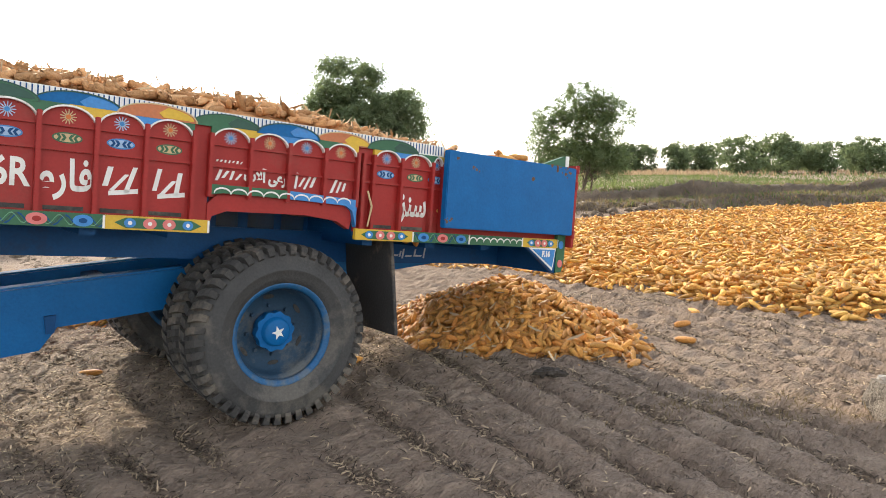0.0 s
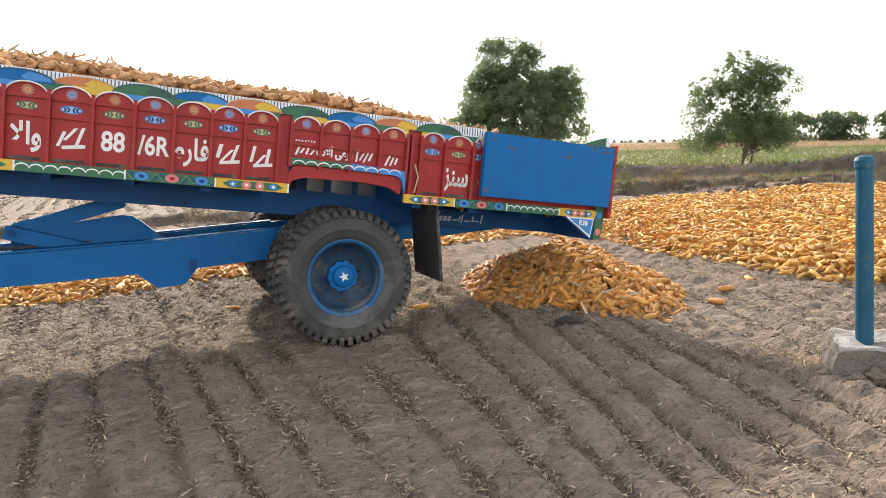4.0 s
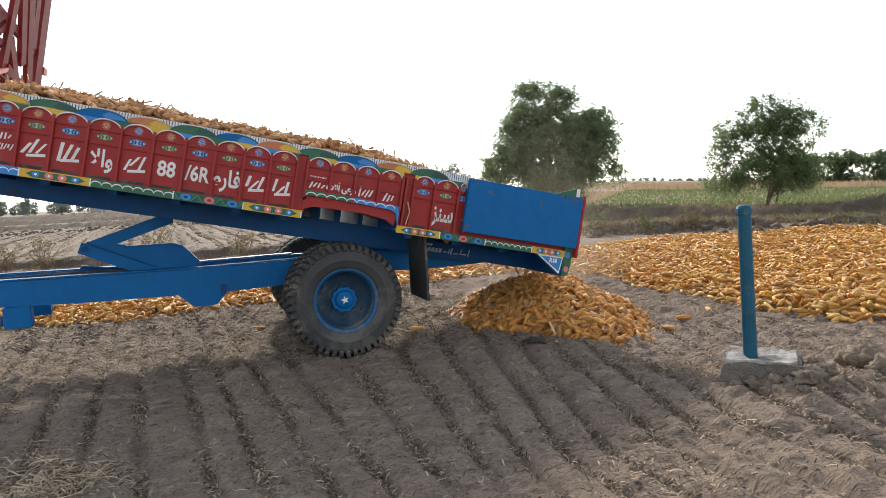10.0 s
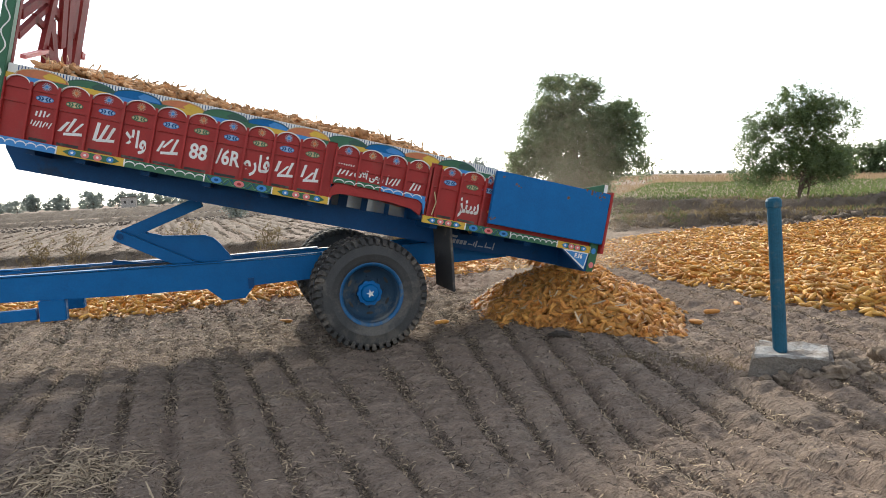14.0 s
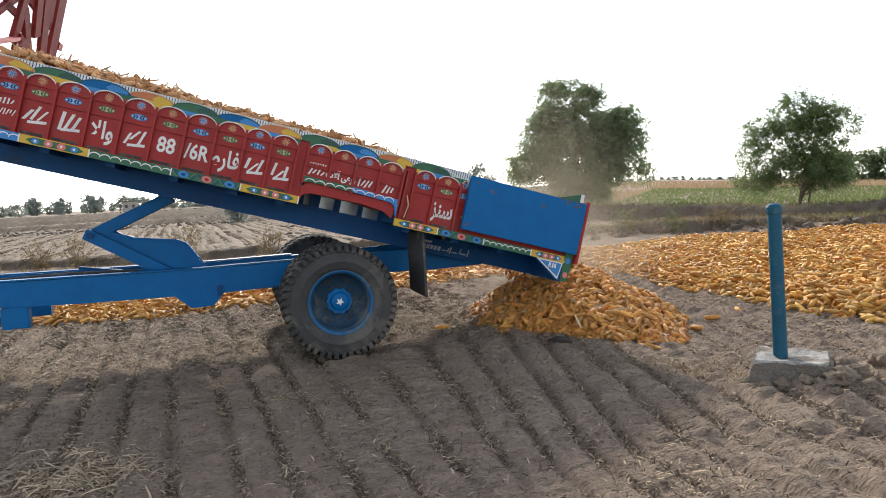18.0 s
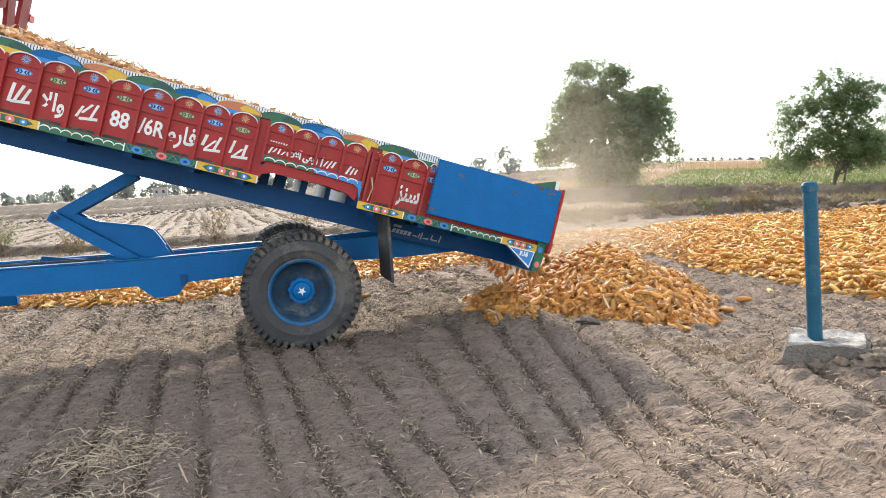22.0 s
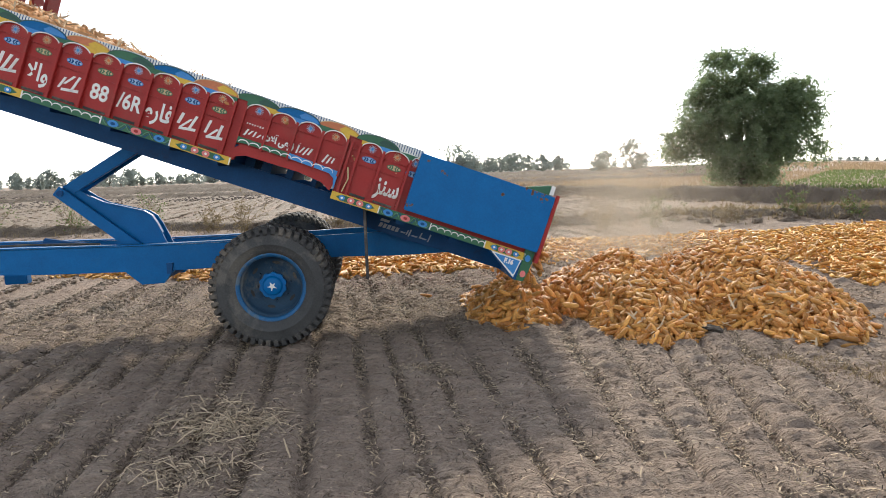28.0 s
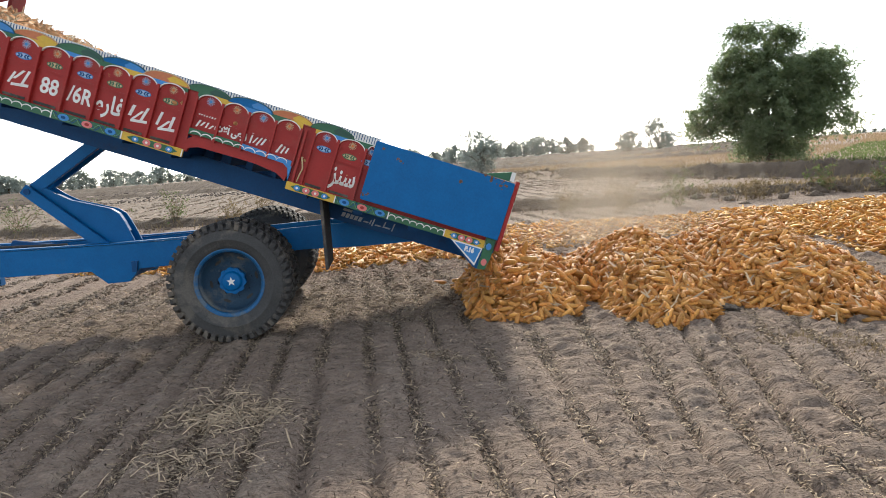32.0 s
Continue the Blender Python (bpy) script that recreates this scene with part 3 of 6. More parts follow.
def ring_mesh(face):
    bm = bmesh.new()
    revolve(bm, [(r, y * face) for r, y in ((0.258, 0.070), (0.264, 0.086), (0.281, 0.096), (0.292, 0.100), (0.297, 0.092), (0.288, 0.084), (0.276, 0.062))], 48)
    return mesh_of("rim_ring", bm, RIMBLUE, True)


def star_mesh():
    bm = bmesh.new()
    prism(bm, [((0.040 if k % 2 == 0 else 0.016) * math.sin(6.2832 * k / 10 + 0.2), (0.040 if k % 2 == 0 else 0.016) * math.cos(6.2832 * k / 10 + 0.2)) for k in range(10)], 0.0, 0.004)
    return mesh_of("star", bm, WHITE)


TYRE, TREAD = tyre_mesh(), tread_mesh()
WHEELS = []
for y, face in ((-0.03, 1), (-0.36, -1), (-1.85, 1), (-2.18, -1)):
    wheel = part("wheel", rim_mesh(face), None, trailer, "dished blue steel wheel")
    wheel.location = (0, y, HUBZ)
    part("rim_ring", ring_mesh(face), None, wheel, "bright blue wheel rim")
    part("tyre", TYRE, None, wheel, "dusty black rubber tyre")
    part("tread", TREAD, None, wheel)
    if y > -0.1 or y < -2:
        hub = bmesh.new()
        revolve(hub, [(a, b * face) for a, b in ((0.0001, 0.028), (0.068, 0.026), (0.080, 0.016), (0.086, -0.02), (0.098, -0.03), (0.104, -0.045), (0.104, -0.10), (0.0001, -0.10))], 32, False)
        hub = part("hub", hub, BLUE, wheel, "blue painted wheel hub", True)
        fl = [((0.112 + 0.006 * math.cos(10 * a)) * math.cos(a), (0.112 + 0.006 * math.cos(10 * a)) * math.sin(a)) for a in np.arange(0, 6.28, 6.2832 / 80)]
        part("hub_flange", prism(bmesh.new(), fl, -0.062 * face, -0.012 * face), BLUE, hub)
        for k in range(8):
            a = 6.2832 * k / 8
            part("wheel_nut", tube(bmesh.new(), (0.145 * math.cos(a), -0.098 * face, 0.145 * math.sin(a)), (0.145 * math.cos(a), -0.068 * face, 0.145 * math.sin(a)), 0.013, 0.011, 6), DISH, wheel)
        for k in range(6):
            a = 6.2832 * (k + 0.5) / 6
            hole = bmesh.new()
            revolve(hole, [(0.0001, 0), (0.02, 0), (0.02, 0.004), (0.0001, 0.004)], 12, False)
            bmesh.ops.transform(hole, matrix=Matrix.Translation((0.195 * math.cos(a), -0.080 * face, 0.195 * math.sin(a))) @ Matrix.Rotation(-a, 4, 'Y') @ Matrix.Diagonal((0.65, 1, 1.7, 1)), verts=hole.verts)
            part("vent_hole", hole, RUBBER, wheel)
        if y > -0.1:
            st = part("star", star_mesh(), None, wheel, "white painted star")
            st.location = (0, 0.029, 0)
    WHEELS.append(wheel)

# lifting arms
PIVOT, ARM, LINK, BEDPIN = (1.10, 0.55), 1.234, 0.76, (3.12, -0.155)


def arms(t):
    """The bed's pin and the knee between the two arms."""
    b = radians(at(TIPPED, t))
    pin = (HINGE[0] + BEDPIN[0] * math.cos(b) - BEDPIN[1] * math.sin(b), HINGE[1] + BEDPIN[0] * math.sin(b) + BEDPIN[1] * math.cos(b))
    dx, dz = pin[0] - PIVOT[0], pin[1] - PIVOT[1]
    d = math.hypot(dx, dz)
    a = (ARM ** 2 - LINK ** 2 + d * d) / (2 * d)
    h = math.sqrt(max(ARM ** 2 - a * a, 0))
    return pin, (PIVOT[0] + (a * dx + h * dz) / d, PIVOT[1] + (a * dz - h * dx) / d)


pin13, knee13 = arms(13)
ang13 = math.atan2(knee13[1] - PIVOT[1], knee13[0] - PIVOT[0])


def local13(u, w):
    x, z = u - PIVOT[0], w - PIVOT[1]
    return (x * math.cos(ang13) + z * math.sin(ang13), -x * math.sin(ang13) + z * math.cos(ang13))


plate = [local13(p[0] + 0.03, p[1]) for p in ((2.20, 1.12), (2.17, 1.17), (2.08, 1.19), (1.93, 1.125), (1.80, 1.09), (1.42, 1.075), (1.34, 1.045), (1.28, 0.98), (1.22, 0.90), (1.02, 0.62), (1.10, 0.50), (1.28, 0.50), (1.55, 0.75), (1.9, 0.955), (2.13, 1.07))]
lower_arm = part("lower_lift_arm", prism(bmesh.new(), plate, -1.03, -1.015), BLUE, trailer, "blue steel lifting arm plate")
for y in (-1.21,):
    part("far_arm_plate", prism(bmesh.new(), plate, y - 0.01, y + 0.01), BLUE, lower_arm)
part("arm_bar", box(bmesh.new(), 0.20, ARM + 0.05, -1.00, -0.94, -0.055, 0.05, 0.006), BLUE, lower_arm)
part("far_arm_bar", box(bmesh.new(), 0.20, ARM + 0.05, -1.30, -1.24, -0.055, 0.05, 0.006), BLUE, lower_arm)
part("arm_flange", prism(bmesh.new(), [(x, z + d) for d, some in ((0, plate[3:9]), (0.012, plate[3:9][::-1])) for x, z in some], -1.05, -0.99), BLUE, lower_arm)
part("knee_pin", tube(bmesh.new(), (ARM, -1.33, 0), (ARM, -0.925, 0), 0.03, 0.03, 14), NAVYSHADE, lower_arm)
part("pivot_tube", tube(bmesh.new(), (0, -1.42, 0), (0, -0.78, 0), 0.05, 0.05, 14), NAVYSHADE, lower_arm)
upper_arm = part("upper_lift_arm", box(bmesh.new(), -0.04, LINK + 0.03, -1.06, -1.005, -0.055, 0.055, 0.006), BLUE, trailer, "blue steel lifting link")
part("far_link", box(bmesh.new(), -0.04, LINK + 0.03, -1.24, -1.185, -0.055, 0.055, 0.006), BLUE, upper_arm)
part("link_gusset", box(bmesh.new(), 0.12, 0.60, -1.185, -1.06, -0.045, -0.035, 0.002), NAVYSHADE, upper_arm)
part("hydraulic_ram", tube(bmesh.new(), (1.5, MID, 0.72), (2.3, MID, 0.86), 0.055, 0.055, 16), NAVYSHADE, trailer)
part("hydraulic_hose", tube(tube(bmesh.new(), (1.75, MID + 0.1, 0.84), (2.4, MID + 0.16, 0.865), 0.012, 0.012), (2.4, MID + 0.16, 0.865), (3.4, MID + 0.2, 0.85), 0.012, 0.012), RUBBER, trailer)

# bed: in its own space x runs to the front, z up from the hinge, y towards the painted side
bm = bmesh.new()
for x0, x1, z in ((-0.66, 1.14, 0.07), (1.14, 2.0, 0.25), (2.0, 4.52, 0.07)):
    box(bm, x0, x1, FAR + 0.03, NEAR - 0.05, z, z + 0.03)
bed = part("bed", bm, NAVYSHADE, trailer, "steel tipping bed with blue beams and red painted sides")
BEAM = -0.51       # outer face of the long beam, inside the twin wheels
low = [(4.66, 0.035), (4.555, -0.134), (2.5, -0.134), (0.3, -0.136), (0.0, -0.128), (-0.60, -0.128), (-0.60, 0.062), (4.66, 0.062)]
# beams and bearers wear the blue with under-bed shade in its colour
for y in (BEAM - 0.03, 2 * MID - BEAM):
    part("bed_beam", prism(bmesh.new(), low, y, y + 0.03), NAVYSHADE, bed)
    part("beam_lip", box(bmesh.new(), -0.60, 4.50, y - 0.02, y + 0.05, 0.056, 0.066), NAVYSHADE, bed)
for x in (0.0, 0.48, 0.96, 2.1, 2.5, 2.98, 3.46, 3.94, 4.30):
    part("bed_bearer", box(bmesh.new(), x, x + 0.07, FAR + 0.08, NEAR - 0.10, 0.012, 0.069), NAVYSHADE, bed)
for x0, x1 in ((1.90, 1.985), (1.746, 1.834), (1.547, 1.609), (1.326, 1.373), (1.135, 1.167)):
    part("arch_bearer", box(bmesh.new(), x0, x1, 2 * MID - BEAM, BEAM - 0.004, 0.060, 0.25), NAVYSHADE, bed)
part("front_cross_beam", prism(bmesh.new(), [(4.64, 0.035), (4.555, -0.120), (4.535, -0.120), (4.62, 0.035)], 2 * MID - BEAM + 0.03, BEAM - 0.03), NAVYSHADE, bed)
part("lift_tube", tube(bmesh.new(), (3.12, 2 * MID - BEAM, -0.10), (3.12, BEAM - 0.03, -0.10), 0.04, 0.04, 14), NAVYSHADE, bed)
part("tail_cross_beam", box(bmesh.new(), -0.60, -0.575, FAR + 0.03, NEAR - 0.036, -0.137, 0.06), NAVYSHADE, bed)
part("tail_gusset", prism(bmesh.new(), [(-0.27, 0.055), (-0.595, 0.055), (-0.595, -0.137), (-0.555, -0.132)], NEAR - 0.035, NEAR - 0.008), NAVYSHADE, bed)
# sides
RIBS = [4.56, 4.375, 4.18, 3.957, 3.712, 3.475, 3.235, 2.995, 2.759, 2.526, 2.31, 2.085]
RIBS2 = [2.00, 1.788, 1.570, 1.350, 1.138]
RIBS3 = [1.10, 1.028, 0.826, 0.590, 0.50]
INNER = NEAR - 0.045


def side_plate(x0, x1, z0, z1=0.60):
    return prism(bmesh.new(), [(x0, z0), (x1, z0), (x1, z1), (x0, z1)], INNER - 0.012, INNER)


for k, ribs in enumerate((RIBS, RIBS2, RIBS3)):
    z0 = (0.095, 0.235, 0.095)[k]
    for a, b in zip(ribs[:-1], ribs[1:]):
        part("side_panel", side_plate(b, a, z0), RED, bed)
    for x in ribs:
        part("side_rib", box(bmesh.new(), x - 0.011, x + 0.011, INNER, NEAR - 0.004, z0, 0.56, 0.003), RED, bed)
    for z in (0.396, 0.506):
        part("side_rail", box(bmesh.new(), ribs[-1], ribs[0], INNER, INNER + 0.018, z - 0.006, z + 0.006), RED, bed)
part("side_panel", side_plate(2.00, 2.085, 0.095), RED, bed)
part("side_panel", side_plate(-0.66, 0.50, 0.095), RED, bed)
part("side_panel", side_plate(1.10, 1.138, 0.095), RED, bed)
for x0, x1, z in ((-0.66, 1.14, 0.10), (1.14, 2.0, 0.262), (2.0, 4.55, 0.10)):
    part("far_side", box(bmesh.new(), x0, x1, FAR, FAR + 0.04, z, 0.64, 0.004), RED, bed)
for x in (1.115, 1.985):
    part("arch_wall", box(bmesh.new(), x, x + 0.02, FAR + 0.04, INNER - 0.02, 0.10, 0.25), NAVYSHADE, bed)
part("side_top", box(bmesh.new(), 0.50, 4.555, INNER - 0.05, INNER + 0.003, 0.60, 0.625, 0.003), RED, bed)


def arc(cx, cz, rx, rz, a0, a1, n):
    return [(cx + rx * math.cos(a0 + (a1 - a0) * i / n), cz + rz * math.sin(a0 + (a1 - a0) * i / n)) for i in range(n + 1)]


def ring_strip(bm, outer, inner, y0, y1):
    """A band between two lines, in one piece."""
    return prism(bm, list(outer) + list(inner)[::-1], y0, y1)


def scallop_line(x0, x1, n, z, h, t):
    """Outer and inner line of a row of small arcs."""
    out, inn = [], []
    w = (x1 - x0) / n
    for i in range(n):
        cx = x0 + w * (i + 0.5)
        for k in range(9):
            a = math.pi * (1 - k / 8)
            out.append((cx + w / 2 * math.cos(a), z + h * math.sin(a)))
            inn.append((cx + (w / 2 - 0.2 * t * math.copysign(1, w)) * math.cos(a), z - t + (h - 0.1 * t) * math.sin(a)))
    return out, inn


SPAN = (YELLOW, SKYBLUE, GREEN)      # in turn
k = 0
ARCHES = [p for r in (RIBS, RIBS2, RIBS3[1:]) for p in zip(r[:-1], r[1:])]
for a, b in ARCHES:
    cx, rx = (a + b) / 2, (a - b) / 2
    part("arch_outline", ring_strip(bmesh.new(), arc(cx, 0.515, rx, 0.083, 0, math.pi, 14), arc(cx, 0.515, rx - 0.008, 0.075, 0, math.pi, 14), INNER, INNER + 0.026), WHITE, bed)
    # painted corner between two arches, to the front of this one
    c = SPAN[k % 3]
    corner = [(a + 0.0, 0.515)] + [p for p in arc(cx, 0.515, rx, 0.083, 0, math.pi / 2, 8)][1:] + [(cx, 0.602), (a, 0.602)]
    part("arch_corner", prism(bmesh.new(), corner, INNER, INNER + 0.022), c, bed)
    corner = [(b, 0.515)] + [p for p in arc(cx, 0.515, rx, 0.083, math.pi, math.pi / 2, 8)][1:] + [(cx, 0.602), (b, 0.602)]
    part("arch_corner", prism(bmesh.new(), corner[::-1], INNER, INNER + 0.022), SPAN[(k + 1) % 3], bed)
    k += 1
    if a > 4.5:
        continue
    # sunburst, and an oval with arrow marks
    ray = bmesh.new()
    prism(ray, [(cx + (0.034 if q % 4 in (1, 2) else 0.012) * math.cos(6.2832 * q / 52), 0.546 + (0.034 if q % 4 in (1, 2) else 0.012) * math.sin(6.2832 * q / 52)) for q in range(52)], INNER, INNER + 0.003)
    part("sunburst", ray, (PALEBLUE, BUFF)[k % 2], bed)
    part("sunburst_eye", prism(bmesh.new(), arc(cx, 0.546, 0.011, 0.011, 0, 6.2832, 10)[:-1], INNER + 0.003, INNER + 0.005), (SKYBLUE, ORANGE)[k % 2], bed)
    if not (a <= 2.001 and b > 1.13):
        part("oval_rim", prism(bmesh.new(), arc(cx, 0.451, 0.062, 0.025, 0, 6.2832, 20)[:-1], INNER, INNER + 0.002), (SKYBLUE, GREEN)[k % 2], bed)
        part("oval_mark", prism(bmesh.new(), arc(cx, 0.451, 0.055, 0.019, 0, 6.2832, 20)[:-1], INNER + 0.002, INNER + 0.004), BUFF if k % 2 else PALEBLUE, bed)
        for u in (-0.036, -0.016, 0.016, 0.036):
            q = math.copysign(0.012, u)
            part("arrow_mark", prism(bmesh.new(), [(cx + u + q, 0.466), (cx + u, 0.451), (cx + u + q, 0.436), (cx + u - 0.2 * q, 0.436), (cx + u - q, 0.451), (cx + u - 0.2 * q, 0.466)], INNER + 0.004, INNER + 0.006), (NAVYSHADE, GREEN)[k % 2], bed)
# hatched strip, and broad painted scallops before it
part("hatched_strip", box(bmesh.new(), 0.50, 4.555, INNER - 0.03, INNER + 0.012, 0.602, 0.672, 0.002), WHITE, bed)
hatch = bmesh.new()
for x in np.arange(0.52, 4.49, 0.022):
    box(hatch, x, x + 0.006, INNER + 0.012, INNER + 0.014, 0.610, 0.668)
tagged(part("hatching", hatch, NAVYSHADE, bed), kind="stuff")
x, k = 4.50, 0
while x > 0.85:
    w = 0.375
    lens = arc(x - w / 2, 0.592, w / 2, 0.072, 0, math.pi, 16)
    part("scallop", prism(bmesh.new(), lens, INNER + 0.012, INNER + 0.024 - 0.004 * (k % 2)), (TERRACOTTA, GREEN, BLUE)[k % 3], bed)
    face = INNER + 0.024 - 0.004 * (k % 2)
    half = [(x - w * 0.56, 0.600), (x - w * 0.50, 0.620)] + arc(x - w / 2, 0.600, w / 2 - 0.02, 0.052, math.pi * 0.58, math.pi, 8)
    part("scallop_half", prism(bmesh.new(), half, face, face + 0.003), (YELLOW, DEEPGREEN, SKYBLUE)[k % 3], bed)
    part("scallop_edge", ring_strip(bmesh.new(), arc(x - w / 2, 0.592, w / 2, 0.072, 0, math.pi, 16), arc(x - w / 2, 0.592, w / 2 - 0.007, 0.066, 0, math.pi, 16), face, face + 0.003), DEEPGREEN if k % 3 else BUFF, bed)
    x -= 0.342
    k += 1
# painted bottom rail, panel by panel
RAIL = [(4.555, 4.13, 'b'), (4.13, 3.64, 'y'), (3.64, 3.03, 's'), (3.03, 2.48, 'f'), (2.48, 1.995, 'y'), (1.14, 0.72, 'y'), (0.72, 0.26, 'f'), (0.26, -0.235, 's'), (-0.235, -0.60, 'y')]
for a, b, c in RAIL:
    plate_ob = part("rail_plate", box(bmesh.new(), b, a, NEAR - 0.03, NEAR, 0.048, 0.114, 0.002), {'b': SKYBLUE, 'y': YELLOW, 's': GREEN, 'f': GREEN}[c], bed)
    n = 4
    if c == 'y':
        part("rail_motif", prism(bmesh.new(), [(a - 0.04, 0.081), (a - 0.09, 0.106), (b + 0.09, 0.106), (b + 0.04, 0.081), (b + 0.09, 0.056), (a - 0.09, 0.056)], NEAR, NEAR + 0.002), GREEN, plate_ob)
        for i in range(4):
            cx = a + (b - a) * (i + 1.2) / 5.4
            rr = 0.026 if i in (1, 2) else 0.022
            part("rail_flower", prism(bmesh.new(), arc(cx, 0.081, rr * 1.2, rr, 0, 6.2832, 14)[:-1], NEAR + 0.002, NEAR + 0.005), PINK if i in (1, 2) else SKYBLUE, plate_ob)
            part("flower_eye", prism(bmesh.new(), arc(cx, 0.081, 0.010, 0.010, 0, 6.2832, 10)[:-1], NEAR + 0.005, NEAR + 0.007), WHITE, plate_ob)
    elif c in 'sb':
        m = 8 if c == 's' else 6
        sc = ring_strip(bmesh.new(), *scallop_line(a, b, m, 0.076, 0.026, 0.008), NEAR, NEAR + 0.003)
        part("rail_wave", sc, WHITE, plate_ob)
    else:
        for i in range(3):
            cx = a + (b - a) * (i + 0.5) / 3
            part("rail_flower", prism(bmesh.new(), arc(cx, 0.081, 0.042, 0.027, 0, 6.2832, 16)[:-1], NEAR, NEAR + 0.003), PINK if i == 1 else SKYBLUE, plate_ob)
            part("flower_eye", prism(bmesh.new(), arc(cx, 0.081, 0.018, 0.012, 0, 6.2832, 12)[:-1], NEAR + 0.003, NEAR + 0.006), RED if i == 1 else NAVYSHADE, plate_ob)
        for lag, paint in ((0.0, NAVYSHADE), (0.9, DEEPGREEN), (1.8, PALEGREEN)):
            zz = [(a + (b - a) * i / 48, 0.084 + 0.022 * math.sin(i * 0.785 + lag)) for i in range(49)]
            wv = ring_strip(bmesh.new(), zz, [(x, z - (0.005 if paint is PALEGREEN else 0.009)) for x, z in zz], NEAR, NEAR + 0.001 + 0.0004 * lag)
            part("rail_vine", wv, paint, plate_ob)
    part("rail_end", box(bmesh.new(), b, b + 0.010, NEAR, NEAR + 0.002, 0.050, 0.112), WHITE, plate_ob)
# dark slots above the rail
for a, b in list(zip(RIBS[1:-1], RIBS[2:])) + [(1.028, 0.826), (0.826, 0.590)]:
    part("drain_slot", box(bmesh.new(), b + 0.04, a - 0.03, INNER, INNER + 0.004, 0.122, 0.142), RUBBER, bed)
# wheel arch
part("arch_band", prism(bmesh.new(), [(2.00, 0.245), (2.00, 0.300), (1.572, 0.300), (1.572, 0.255), (1.93, 0.258)], INNER, NEAR - 0.005), GREEN, bed)
part("arch_band", prism(bmesh.new(), [(1.572, 0.255), (1.572, 0.300), (1.138, 0.280), (1.138, 0.120), (1.165, 0.215), (1.21, 0.243)], INNER, NEAR - 0.005), SKYBLUE, bed)
sc = ring_strip(bmesh.new(), *scallop_line(1.98, 1.18, 9, 0.260, 0.028, 0.008), NEAR - 0.005, NEAR - 0.002)
part("arch_wave", sc, WHITE, bed)
part("arch_liner", prism(bmesh.new(), [(1.985, 0.10), (1.975, 0.135), (1.90, 0.165), (1.45, 0.172), (1.25, 0.150), (1.165, 0.105), (1.14, 0.235), (1.2, 0.25), (1.95, 0.25), (2.0, 0.20), (2.0, 0.10)], INNER - 0.05, INNER + 0.01), RED, bed)
part("arch_ceiling", prism(bmesh.new(), [(1.97, 0.15), (1.90, 0.175), (1.45, 0.182), (1.25, 0.160), (1.20, 0.248), (1.97, 0.248)], BEAM + 0.01, INNER - 0.052), RED, bed)
# rear: the blue gate leaf folded against the side, its hinge post and tail
gate = part("folded_gate", box(bmesh.new(), -0.678, 0.530, NEAR + 0.01, NEAR + 0.062, 0.150, 0.648, 0.006), BLUE, bed, "plain blue steel gate leaf with rust spots")
r = random.Random(4)
for cx, cz, s in ((0.29, 0.55, 0.03), (-0.52, 0.62, 0.045), (-0.60, 0.60, 0.04), (-0.44, 0.63, 0.03), (0.50, 0.20, 0.02), (-0.23, 0.53, 0.008), (0.45, 0.60, 0.008)):
    for q in range(7):
        x, z, w = cx + r.uniform(-s, s) * 1.3, cz + r.uniform(-s, s) * 0.7, r.uniform(0.003, 0.013)
        part("rust_spot", prism(bmesh.new(), [(x + w * r.uniform(0.5, 1.3) * math.cos(a), z + w * r.uniform(0.5, 1.2) * math.sin(a)) for a in np.arange(0, 6.28, 0.9)], NEAR + 0.061, NEAR + 0.0625), RUST, gate)
part("gate_post", box(bmesh.new(), -0.715, -0.682, NEAR - 0.05, NEAR + 0.05, 0.06, 0.67, 0.005), RED, bed)
part("gate_post_edge", box(bmesh.new(), -0.722, -0.716, NEAR - 0.03, NEAR + 0.02, 0.16, 0.50), WHITE, bed)
for z in (0.16, 0.52, 0.64):
    part("gate_hinge", tube(bmesh.new(), (-0.69, NEAR + 0.058, z - 0.03), (-0.69, NEAR + 0.058, z + 0.03), 0.014, 0.014, 10), RED, bed)
part("corner_bracket", prism(bmesh.new(), [(-0.40, 0.655), (-0.66, 0.655), (-0.66, 0.735), (-0.62, 0.735)], NEAR - 0.05, NEAR - 0.02), GREEN, bed)
part("bracket_edge", prism(bmesh.new(), [(-0.635, 0.660), (-0.67, 0.660), (-0.67, 0.740), (-0.635, 0.738)], NEAR - 0.02, NEAR - 0.015), WHITE, bed)
part("tail_plate", prism(bmesh.new(), [(-0.59, 0.16), (-0.675, 0.16), (-0.675, -0.02), (-0.655, -0.125), (-0.59, -0.135)], NEAR - 0.03, NEAR + 0.002), GREEN, bed)
for z, c in ((0.075, SKYBLUE), (-0.065, PINK)):
    part("tail_rosette", prism(bmesh.new(), arc(-0.63, z, 0.025, 0.030, 0, 6.2832, 14)[:-1], NEAR + 0.002, NEAR + 0.006), c, bed)
part("far_tail_plate", prism(bmesh.new(), [(-0.59, 0.62), (-0.675, 0.62), (-0.675, -0.02), (-0.655, -0.125), (-0.59, -0.135)], FAR, FAR + 0.03), GREEN, bed)
part("tail_lip", box(bmesh.new(), -0.69, -0.62, FAR + 0.03, NEAR - 0.03, 0.03, 0.10, 0.004), NAVYSHADE, bed)
part("tail_triangle", prism(bmesh.new(), [(-0.30, 0.047), (-0.585, 0.047), (-0.56, -0.118)], NEAR - 0.006, NEAR - 0.002), WHITE, bed)
